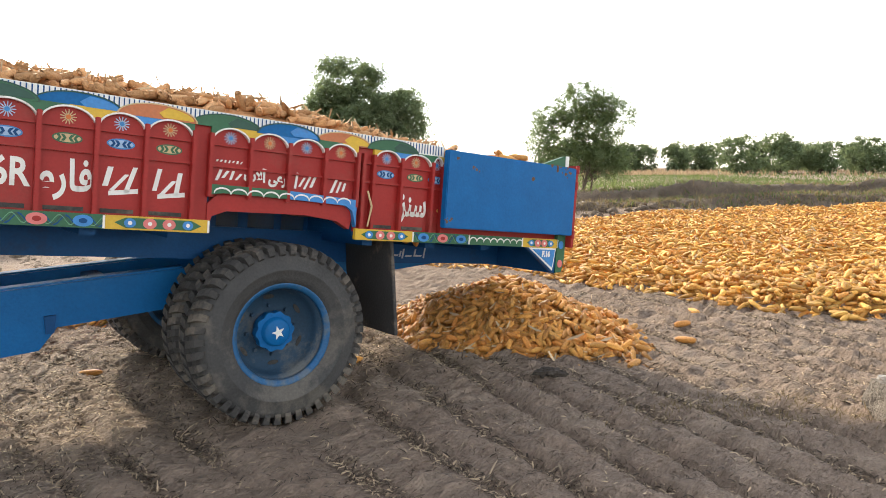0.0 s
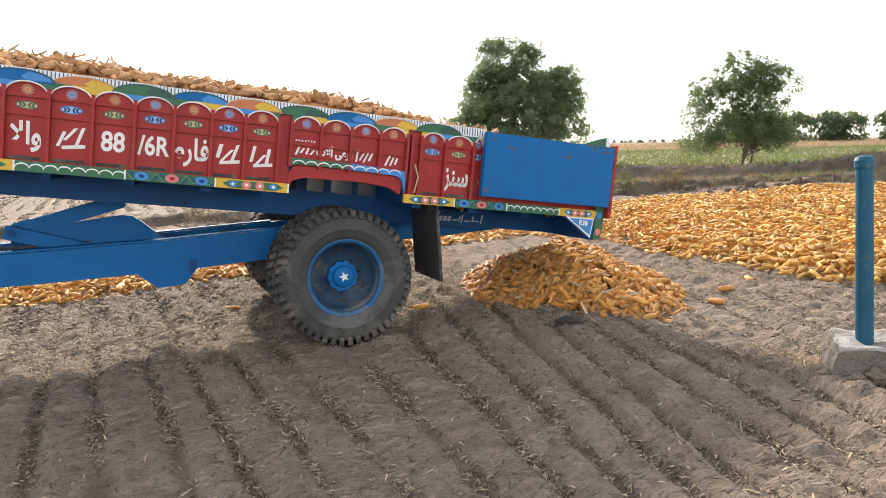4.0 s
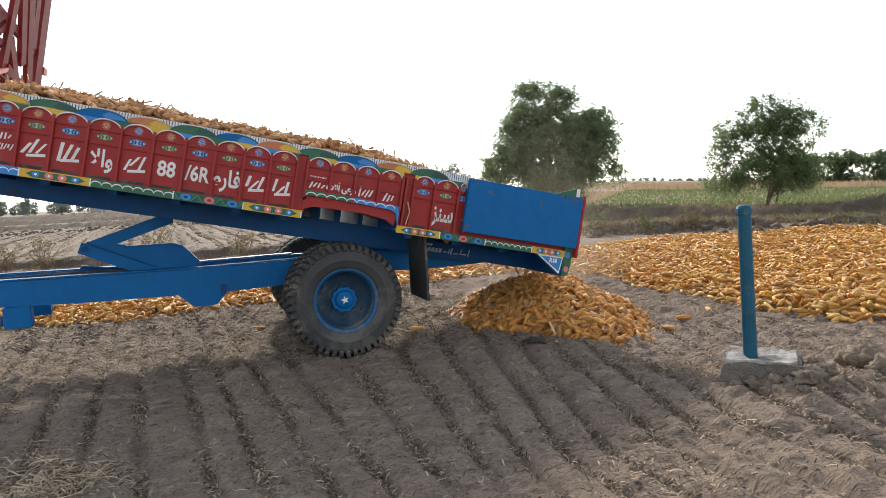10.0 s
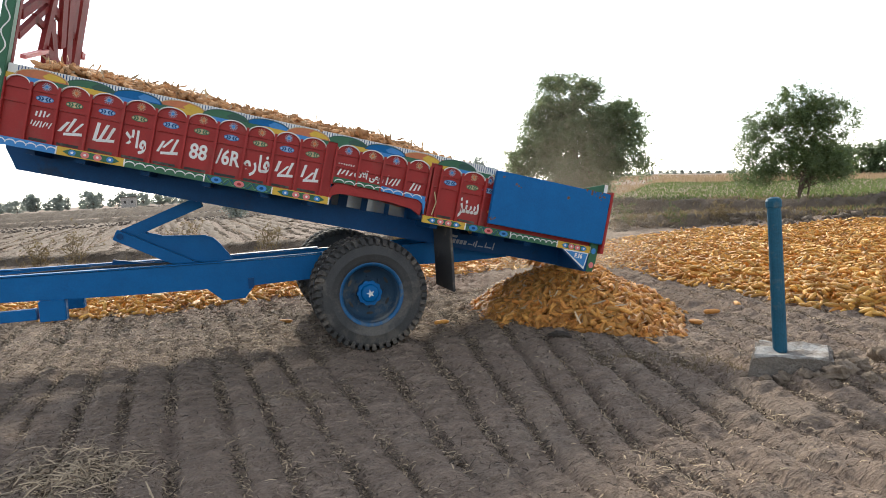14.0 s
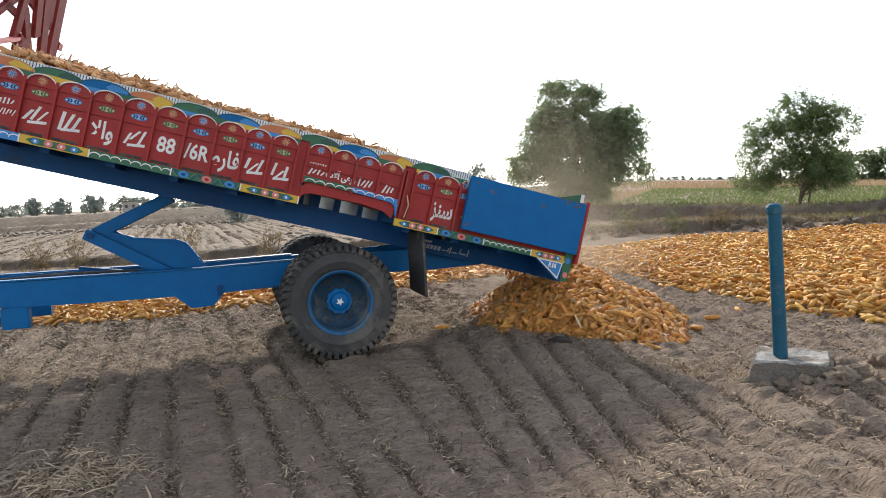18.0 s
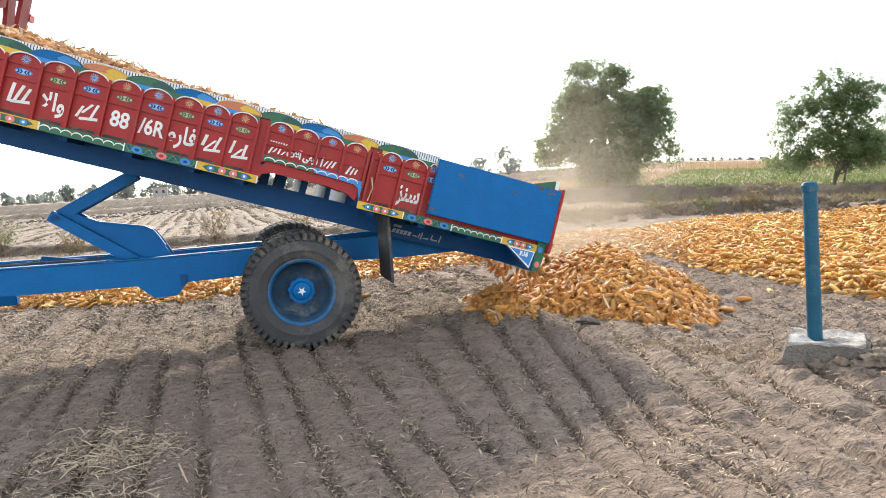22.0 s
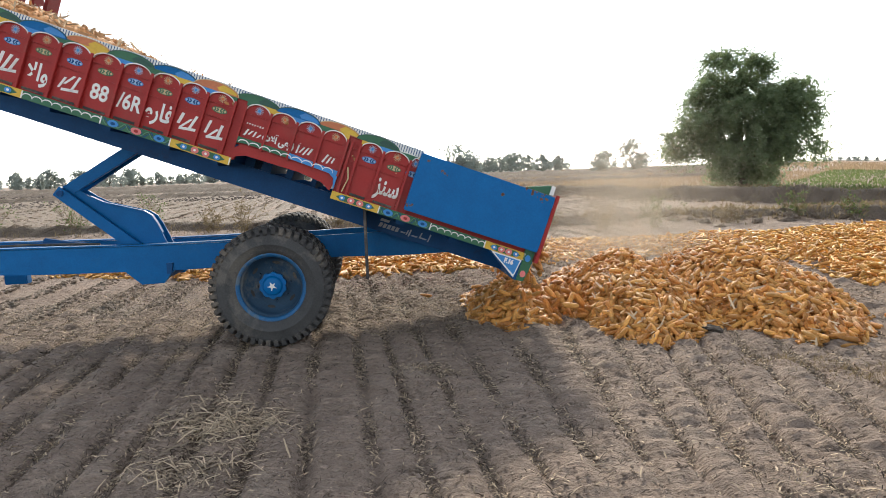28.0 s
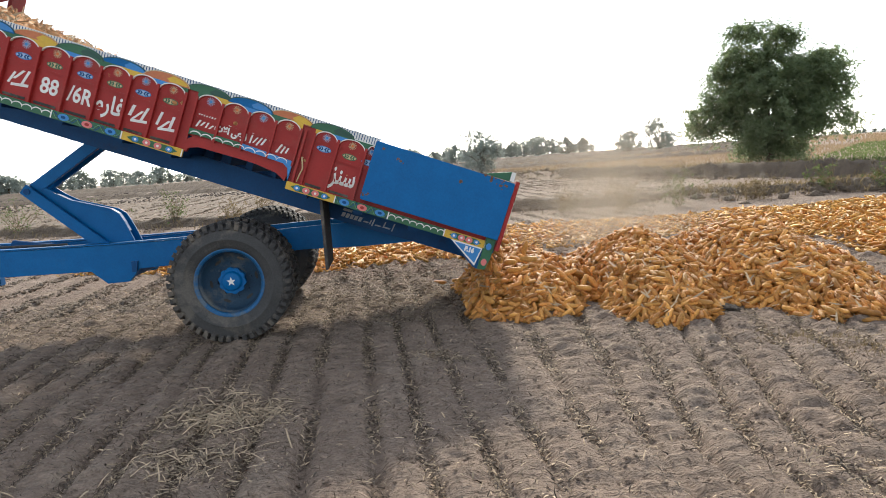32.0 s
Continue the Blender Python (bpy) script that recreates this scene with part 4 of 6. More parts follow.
part("tail_triangle_blue", prism(bmesh.new(), [(-0.335, 0.036), (-0.572, 0.036), (-0.553, -0.095)], NEAR - 0.002, NEAR + 0.001), SKYBLUE, bed)
# front: green corner post and the red lattice gate
part("corner_post", box(bmesh.new(), 4.56, 4.65, NEAR - 0.09, NEAR + 0.004, 0.05, 1.95, 0.006), GREEN, bed, "green painted corner post with a white wave")
line = [(4.605 + 0.022 * math.sin((0.1 + i * 0.02) * 30), 0.1 + i * 0.02) for i in range(91)]
wave = ring_strip(bmesh.new(), [(x - 0.005, z) for x, z in line], [(x + 0.005, z) for x, z in line], NEAR + 0.004, NEAR + 0.007)
part("post_wave", wave, WHITE, bed)


def bar(y0, z0, y1, z1, w=0.028, x=4.59):
    bm = bmesh.new()
    dy, dz = y1 - y0, z1 - z0
    l = math.hypot(dy, dz)
    ny, nz = -dz / l * w / 2, dy / l * w / 2
    ring = [(y0 + ny, z0 + nz), (y1 + ny, z1 + nz), (y1 - ny, z1 - nz), (y0 - ny, z0 - nz)]
    a = [bm.verts.new((x - 0.02, y, z)) for y, z in ring]
    b = [bm.verts.new((x + 0.02, y, z)) for y, z in ring]
    bm.faces.new(a); bm.faces.new(b[::-1])
    for i in range(4):
        bm.faces.new((a[i], b[i], b[(i + 1) % 4], a[(i + 1) % 4]))
    return bm


part("headboard", box(bmesh.new(), 4.52, 4.56, FAR + 0.04, NEAR - 0.05, 0.10, 0.66, 0.004), RED, bed)
for y0, z0, y1, z1, w in ((-1.90, 1.95, -1.96, 0.64, 0.25), (-1.56, 1.95, -1.63, 1.30, 0.15), (-1.30, 1.90, -1.66, 0.90, 0.19), (-1.04, 1.90, -1.36, 1.08, 0.16),
                          (-0.92, 1.60, -0.80, 0.90, 0.13), (-0.92, 1.22, -1.28, 0.86, 0.12), (NEAR - 0.16, 1.95, NEAR - 0.16, 0.62, 0.06)):
    part("lattice_upright", bar(y0, z0, y1, z1, w), SHADERED, bed)
for y0, z0, y1, z1, w in ((-0.30, 1.42, -1.82, 1.29, 0.075), (-0.52, 1.16, -1.50, 1.13, 0.055), (-0.20, 1.10, -0.70, 1.38, 0.085), (-0.20, 0.93, -0.88, 1.36, 0.06)):
    part("lattice_brace", bar(y0, z0, y1, z1, w, 4.615), SHADERED, bed)
part("lattice_rail", bar(NEAR - 0.10, 1.92, -2.05, 1.92, 0.06, 4.61), SHADERED, bed)
part("step_top", bar(-0.26, 0.78, -0.86, 0.95, 0.035, 4.57), PINK, bed)
part("step_edge", bar(-0.84, 0.955, -1.36, 0.88, 0.085, 4.57), SHADERED, bed)
part("step_leg", bar(-0.83, 0.93, -0.92, 0.66, 0.12, 4.57), SHADERED, bed)
part("latch", box(bmesh.new(), 4.56, 4.60, -2.20, -2.06, 1.13, 1.20), RED, bed)
part("tie_strap", tube(tube(bmesh.new(), (1.075, NEAR + 0.004, 0.34), (1.045, NEAR + 0.010, 0.25), 0.006, 0.006, 6), (1.045, NEAR + 0.010, 0.25), (1.065, NEAR + 0.006, 0.13), 0.006, 0.005, 6), BUFF, bed, "short knotted cloth strap")
# mud flap
flap = part("mud_flap", box(bmesh.new(), -0.012, 0.012, -0.52, 0.06, -0.60, 0.0, 0.004), FLAP, bed, "hanging black rubber mud flap")


def letters(text, size, x, z, material, parent, y, name="lettering", squeeze=1.0, tall=1.0):
    """Built-in font, drawn on the painted side: its line runs to the rear."""
    c = bpy.data.curves.new(name, "FONT")
    c.body, c.size, c.align_x, c.align_y, c.extrude = text, size, 'CENTER', 'CENTER', 0.0
    c.offset = 0.004
    c.resolution_u = 3
    tmp = new("tmp", c)
    me = bpy.data.meshes.new_from_object(tmp.evaluated_get(bpy.context.evaluated_depsgraph_get()))
    bpy.data.objects.remove(tmp)
    me.materials.clear(); me.materials.append(material)
    ob = part(name, me, None, parent)
    m = Matrix(((-squeeze, 0, 0, x), (0, 0, 1, y), (0, tall, 0, z), (0, 0, 0, 1)))
    me.transform(m)
    return ob


letters("F.16", 0.055, -0.478, 0.002, WHITE, bed, NEAR + 0.0025, squeeze=0.9)
PANELS = list(zip(RIBS[1:-1], RIBS[2:]))
farm = PANELS.index((2.759, 2.526))
for k, word, size, wide, tall in ((2, "88", 0.165, 0.85, 1.05), (1, "/6R", 0.165, 0.80, 1.05), (4, "\ufefb\ufe8d\ufeed", 0.15, 0.9, 1.25)):
    letters(word, size, sum(PANELS[farm - k]) / 2, 0.275, WHITE, bed, INNER + 0.003, squeeze=wide, tall=tall)
letters("\ufee1\ufead\ufe8e\ufed3", 0.155, (2.759 + 2.526) / 2, 0.275, WHITE, bed, INNER + 0.003, squeeze=0.9, tall=1.25)
letters("\ufe95\ufefb\u0622\u0020\ufef0\ufecb\ufead\ufeaf", 0.082, (1.788 + 1.570) / 2, 0.36, WHITE, bed, INNER + 0.003, squeeze=0.8)
letters("\ufeb0\ufee8\ufeb3", 0.15, (0.826 + 0.590) / 2, 0.28, WHITE, bed, INNER + 0.003, squeeze=0.9, tall=1.5)


def bars(x, z, w, h, seed, n=3, slope=0.0):
    """Writing that is not spelled out: plain white bars of its size."""
    r = random.Random(seed)
    for i in range(n):
        cx = x + w / 2 - w * (i + 0.5) / n
        hh = h * r.uniform(0.5, 1.0)
        t, sl = w / n * r.uniform(0.36, 0.5), r.uniform(0.1, 0.45) * h
        zz = z + r.uniform(-0.4, 0.4) * (h - hh)
        part("writing_bar", prism(bmesh.new(), [(cx - t / 2 + sl / 2, zz - hh / 2), (cx + t / 2 + sl / 2, zz - hh / 2), (cx + t / 2 - sl / 2, zz + hh / 2), (cx - t / 2 - sl / 2, zz + hh / 2)], INNER, INNER + 0.003), WHITE, bed)


for i, (a, b) in enumerate(PANELS):
    if farm - i in (0, 1, 2, 4):
        continue
    if i == 0:
        bars((a + b) / 2, 0.335, 0.11, 0.052, 40, 4)
        bars((a + b) / 2, 0.255, 0.15, 0.052, 41, 7)
        continue
    bars((a + b) / 2, 0.285, 0.15, 0.15, i, 3)
    x0, x1 = (a + b) / 2 - 0.085, (a + b) / 2 + 0.045
    part("writing_bar", prism(bmesh.new(), [(x0, 0.222), (x1, 0.205), (x1, 0.226), (x0, 0.245)], INNER, INNER + 0.003), WHITE, bed)
bars((2.0 + 1.788) / 2, 0.35, 0.14, 0.06, 20, 4)
bars((2.0 + 1.788) / 2, 0.425, 0.15, 0.018, 21, 7)
bars((1.570 + 1.350) / 2, 0.36, 0.14, 0.09, 22, 4)
bars((1.350 + 1.138) / 2, 0.35, 0.10, 0.08, 23, 3)
for i, (x0, x1, z0, z1) in enumerate(((0.17, 0.182, -0.095, -0.02), (0.20, 0.27, -0.085, -0.072), (0.255, 0.267, -0.08, -0.03), (0.29, 0.345, -0.088, -0.075), (0.36, 0.374, -0.10, -0.03), (0.385, 0.398, -0.09, -0.045),
                                       (0.41, 0.455, -0.085, -0.072), (0.475, 0.505, -0.092, -0.050), (0.515, 0.545, -0.092, -0.050), (0.555, 0.585, -0.092, -0.050), (0.595, 0.625, -0.092, -0.050), (0.635, 0.665, -0.092, -0.050), (0.58, 0.665, -0.035, -0.010))):
    part("writing_bar", prism(bmesh.new(), [(x0, z0), (x1, z0), (x1 - 0.01, z1), (x0 - 0.01, z1)], BEAM, BEAM + 0.003), FADED, bed)

# ---------------------------------------------------------------- maize
rng = np.random.default_rng(7)


def corn_object(name, label, places, normals, shape, tilt=0.3, husks=0.05, core=None, curl=0.5, corn=CORN):
    """A heap: many cobs in one mesh, some husks among them, and a closed inside."""
    sc = rng.uniform(0.64, 0.94, len(places))
    v, f = many(*shape, frames_along(rng, places, normals, tilt, sc))
    if core is not None:
        v, f = join((v, f), core)
    me = big_mesh(name, v, f, corn, True)
    k = int(len(places) * husks)
    if k:
        pick = rng.choice(len(places), k, replace=False)
        hv, hf = many(*COB_CHAFF, frames_along(rng, places[pick] + normals[pick] * 0.025, normals[pick], curl, rng.uniform(0.4, 1.1, k)))
        n0, n1 = len(me.vertices), len(me.polygons)
        v, f = join((v, f), (hv, hf))
        me = big_mesh(name, v, f, corn, True)
        me.materials.append(HUSK)
        mi = np.zeros(len(me.polygons), np.int32); mi[n1:] = 1
        me.polygons.foreach_set("material_index", mi)
    return thing(name, label, "maize", kind="stuff", data=me)


COBMESH, SUNCOBMESH = big_mesh("maize_cob", *COB_FINE, COBCORN, True), big_mesh("maize_cob", *COB_FINE, SUNCOBCORN, True)


def lay_cobs(parent, places, normals, seed, mesh):
    """Single cobs on a heap's surface, each a piece of its own."""
    for m in frames_along(np.random.default_rng(seed), places, normals, 0.3, np.random.default_rng(seed + 1).uniform(0.70, 0.92, len(places))):
        cob = part("maize_cob", mesh, None, parent)
        cob.matrix_local = Matrix(m.tolist()[:3] + [[0, 0, 0, 1]])


def inside(x, y, poly):
    ok = np.zeros(len(x), bool)
    for (x0, y0), (x1, y1) in zip(poly, poly[1:] + poly[:1]):
        ok ^= ((y0 > y) != (y1 > y)) & (x < (x1 - x0) * (y - y0) / (y1 - y0 + 1e-12) + x0)
    return ok


def edge_distance(x, y, poly):
    d = np.full(len(x), 1e9)
    for (x0, y0), (x1, y1) in zip(poly, poly[1:] + poly[:1]):
        ex, ey = x1 - x0, y1 - y0
        t = np.clip(((x - x0) * ex + (y - y0) * ey) / (ex * ex + ey * ey), 0, 1)
        d = np.minimum(d, np.hypot(x - x0 - t * ex, y - y0 - t * ey))
    return d


FIELD = [(-9.5, 3.6), (-6.0, 4.5), (-4.75, 5.05), (-4.2, 5.9), (-3.6, 6.4), (-1.8, 8.2), (-0.4, 9.4), (0.8, 8.6), (1.35, 7.5), (2.1, 6.9), (2.5, 6.1), (3.0, 5.55),
         (3.7, 5.4), (5.5, 4.9), (9.0, 5.0), (15.0, 8.0), (16.0, 15.5), (12.0, 16.0), (8.4, 16.6), (4.0, 15.9), (1.3, 14.5), (0.0, 13.1), (-1.5, 11.5), (-4.4, 9.5), (-6.7, 7.2), (-10.0, 5.6)]


def field_height(x, y):
    e = edge_distance(x, y, FIELD)
    return height(x, y) + 0.13 * smooth(0.0, 0.55, e) + 0.035 * wobble(x, y, 2.6, 21) + 0.01


def field(n_far, n_near):
    out = []
    for n, lo, hi in ((n_near, 0, 9.0), (n_far, 9.0, 40)):
        x, y = rng.uniform(-10, 16, n * 9), rng.uniform(3.4, 19.2, n * 9)
        far = np.hypot(x - 1, y + 1)
        ok = inside(x, y, FIELD) & (far >= lo) & (far < hi)
        out.append((x[ok][:n], y[ok][:n]))
    return out


(nx, ny), (fx, fy) = field(33000, 12500)
gx, gy = np.meshgrid(np.arange(-10, 16.2, 0.22), np.arange(3.4, 19.4, 0.22), indexing='ij')
gz = field_height(gx.ravel(), gy.ravel()) - 0.10
gz[~inside(gx.ravel(), gy.ravel(), FIELD)] -= 0.15
ci, cj = np.meshgrid(np.arange(gx.shape[0] - 1), np.arange(gx.shape[1] - 1), indexing='ij')
cq = (ci * gx.shape[1] + cj).ravel()
keep = inside(gx[:-1, :-1].ravel() + 0.11, gy[:-1, :-1].ravel() + 0.11, FIELD)
core = (np.stack([gx.ravel(), gy.ravel(), gz], -1), np.stack([cq, cq + gx.shape[1], cq + gx.shape[1] + 1, cq + 1], -1)[keep])
up = np.tile((0.0, 0.0, 1.0), (len(fx), 1))
corn_object("spread_maize", "wide layer of golden maize cobs drying on the ground", np.stack([fx, fy, field_height(fx, fy) + rng.uniform(-0.085, 0.04, len(fx))], -1), up, COB_FAR, 0.36, 0.04, core, corn=SUNCORN)
up = np.tile((0.0, 0.0, 1.0), (len(nx), 1))
edge_maize = corn_object("spread_maize", "front edge of a layer of golden maize cobs", np.stack([nx, ny, field_height(nx, ny) + rng.uniform(-0.085, 0.04, len(nx))], -1), up, COB, 0.36, 0.04, corn=SUNCORN)


near_edge = np.argsort(np.hypot(nx - 1.7, ny + 1.5))[:1200:4]
lay_cobs(edge_maize, np.stack([nx[near_edge], ny[near_edge], field_height(nx[near_edge], ny[near_edge]) + 0.035], -1), up[:len(near_edge)], 930, SUNCOBMESH)


def mound(name, label, cx, cy, turn, a, b, h, n, seed, pieces=240):
    """A long heap of cobs; turn is the way of its long axis in degrees."""
    r = np.random.default_rng(seed)
    t, s = r.uniform(0, 6.2832, n), np.sqrt(r.uniform(0, 1.02, n))
    x, y = s * np.cos(t), s * np.sin(t)
    lump = 1 + 0.10 * np.sin(3 * t + seed) + 0.06 * np.sin(5 * t + 2 * seed)

    def top(s):
        return h * (1 - np.clip(s, 0, 1.05) ** 1.5)
    z = top(s) + 0.03 * np.sin(7 * x + seed) * np.cos(6 * y)
    slope = h * 1.5 * np.sqrt(s + 1e-3)
    nrm = np.stack([slope * np.cos(t) / a, slope * np.sin(t) / b, np.ones(n)], -1)
    nrm /= np.linalg.norm(nrm, axis=1)[:, None]
    p = np.stack([x * a * lump, y * b * lump, z], -1)
    p[:, 2] += r.uniform(-0.085, 0.038, n)
    ca, sa = math.cos(radians(turn)), math.sin(radians(turn))
    R = np.array(((ca, -sa, 0), (sa, ca, 0), (0, 0, 1)))
    rings, sides = 12, 40
    cv = [(0.0, 0.0, h - 0.085)]
    for i in range(1, rings + 1):
        for j in range(sides):
            tt, ss = 6.2832 * j / sides, i / rings
            lm = 1 + 0.10 * math.sin(3 * tt + seed) + 0.06 * math.sin(5 * tt + 2 * seed)
            cv.append((ss * a * lm * math.cos(tt), ss * b * lm * math.sin(tt), float(top(ss)) - 0.085 - (0.2 if i == rings else 0)))
    cf = []
    for i in range(rings - 1):
        for j in range(sides):
            q0, q1 = 1 + i * sides + j, 1 + i * sides + (j + 1) % sides
            cf.append((q0, q1, q1 + sides, q0 + sides))
    ob = corn_object(name, label, p @ R.T, nrm @ R.T, COB, 0.34, 0.09, (np.array(cv) @ R.T, np.array(cf)), curl=0.25)
    ob.location = (cx, cy, 0)
    front = np.nonzero((p @ R.T)[:, 1] < -0.15 * b)[0][:pieces]
    lay_cobs(ob, (p @ R.T)[front] + (nrm @ R.T)[front] * 0.03, (nrm @ R.T)[front], seed + 900, COBMESH)
    return ob


LATERAL = -53.0     # way of the tail's edge
HEAPS = []
HEAPS.append((mound("maize_heap", "heap of golden maize cobs under the trailer's tail", 0.46, 5.80, LATERAL, 1.66, 1.10, 0.58, 8200, 1),
              [(0, -0.21), (4.5, -0.18), (9, -0.15), (13, -0.11), (19, -0.08), (23, -0.07), (25, -0.06), (28, -0.02), (32, -0.01)]))
HEAPS.append((mound("maize_heap", "heap of freshly tipped maize cobs beside the first", -0.46, 5.19, LATERAL, 1.50, 0.82, 0.52, 5500, 2),
              [(0, -0.75), (17, -0.75), (20, -0.50), (23, -0.30), (25, -0.10), (27, -0.03), (32, 0.0)]))
HEAPS.append((mound("maize_heap", "low heap of maize cobs pouring from the tail", -1.42, 4.62, LATERAL, 1.22, 0.74, 0.42, 3600, 3),
              [(0, -0.65), (23.5, -0.65), (26, -0.36), (28.5, -0.16), (30, -0.10), (32, 0.0)]))

# the load in the bed: in the bed's space, with its origin at the front top
n = 4200
lx, ly = rng.uniform(0.35, 4.40, n), rng.uniform(FAR + 0.06, NEAR - 0.085, n)


def load_top(x, y):
    return 0.65 + 0.135 * np.clip(1 - ((y - MID) / 1.19) ** 4, 0, 1) ** 0.5 * smooth(0.3, 1.6, x) + 0.03 * wobble(x, y, 5, 31)


lz = load_top(lx, ly) + rng.uniform(-0.03, 0.015, n)
gx, gy = np.meshgrid(np.linspace(0.3, 4.42, 40), np.linspace(FAR + 0.05, NEAR - 0.08, 24), indexing='ij')
gz = load_top(gx.ravel(), gy.ravel()) - 0.04
ci, cj = np.meshgrid(np.arange(39), np.arange(23), indexing='ij')
cq = (ci * 24 + cj).ravel()
LOADPIN = np.array((4.42, 0.0, 0.62))
core = (np.stack([gx.ravel(), gy.ravel(), gz], -1) - LOADPIN, np.stack([cq, cq + 24, cq + 25, cq + 1], -1))
load = corn_object("maize_load", "heaped load of maize cobs sliding in the trailer bed", np.stack([lx, ly, lz], -1) - LOADPIN, np.tile((0.0, 0.0, 1.0), (n, 1)), COB, 0.35, 0.38, core, 1.4, LOADCORN)
SUNK = [(0, 0.0), (6.5, 0.15), (13, 0.45), (16, 0.8), (19, 1.3), (23, 2.4), (26, 3.4), (29, 4.6), (32, 6.0)]

# ---------------------------------------------------------------- post
marker = thing("marker_post", "weathered blue iron pipe post set in a rough concrete block", "post")
PX, PY = 2.27, 3.19
bm = bmesh.new()
revolve(bm, [(0.0001, 0.0), (0.044, 0.0), (0.042, 0.98), (0.0001, 0.96)], 20, False)
bmesh.ops.rotate(bm, matrix=Matrix.Rotation(radians(90), 3, 'X'), verts=bm.verts)
post = part("post", bm, POSTBLUE, marker)
cap = bmesh.new()
revolve(cap, [(0.0001, 0.0), (0.045, 0.0), (0.049, 0.010), (0.049, 0.045), (0.040, 0.062), (0.02, 0.070), (0.0001, 0.071)], 16, False)
bmesh.ops.rotate(cap, matrix=Matrix.Rotation(radians(90), 3, 'X'), verts=cap.verts)
capo = part("cap", cap, POSTBLUE, marker, "worn pipe cap")
bm = bmesh.new()
bmesh.ops.create_cube(bm, size=1)
bmesh.ops.subdivide_edges(bm, edges=bm.edges, cuts=12, use_grid_fill=True)
for v in bm.verts:
    v.co.x *= 0.45 * (1 + 0.16 * (0.5 - v.co.z)); v.co.y *= 0.42 * (1 + 0.16 * (0.5 - v.co.z)); v.co.z *= 0.25
    v.co += Vector(noise.noise_vector(v.co * 7)) * 0.022 + Vector(noise.noise_vector(v.co * 19)) * 0.010
block = part("concrete_block", bm, CONCRETE, marker)
block.location = (0.07, 0.02, 0.105)
top = bmesh.new()
bmesh.ops.create_cube(top, size=1)
bmesh.ops.subdivide_edges(top, edges=top.edges, cuts=8, use_grid_fill=True)
for v in top.verts:
    v.co.x *= 0.40; v.co.y *= 0.37; v.co.z *= 0.03
    v.co += Vector(noise.noise_vector(v.co * 9)) * 0.022 * Vector((1, 1, 0.35)).length
mortar = part("mortar_top", top, MORTAR, marker, "pale worn mortar top")
mortar.location = (0.07, 0.02, 0.228)
post.location, capo.location = (0.0, 0, 0.20), (-0.028, 0, 1.175)
post.rotation_euler = capo.rotation_euler = (0, radians(-1.6), 0)
marker.location = (PX, PY, 0)
marker.rotation_euler = (0, 0, radians(-8))

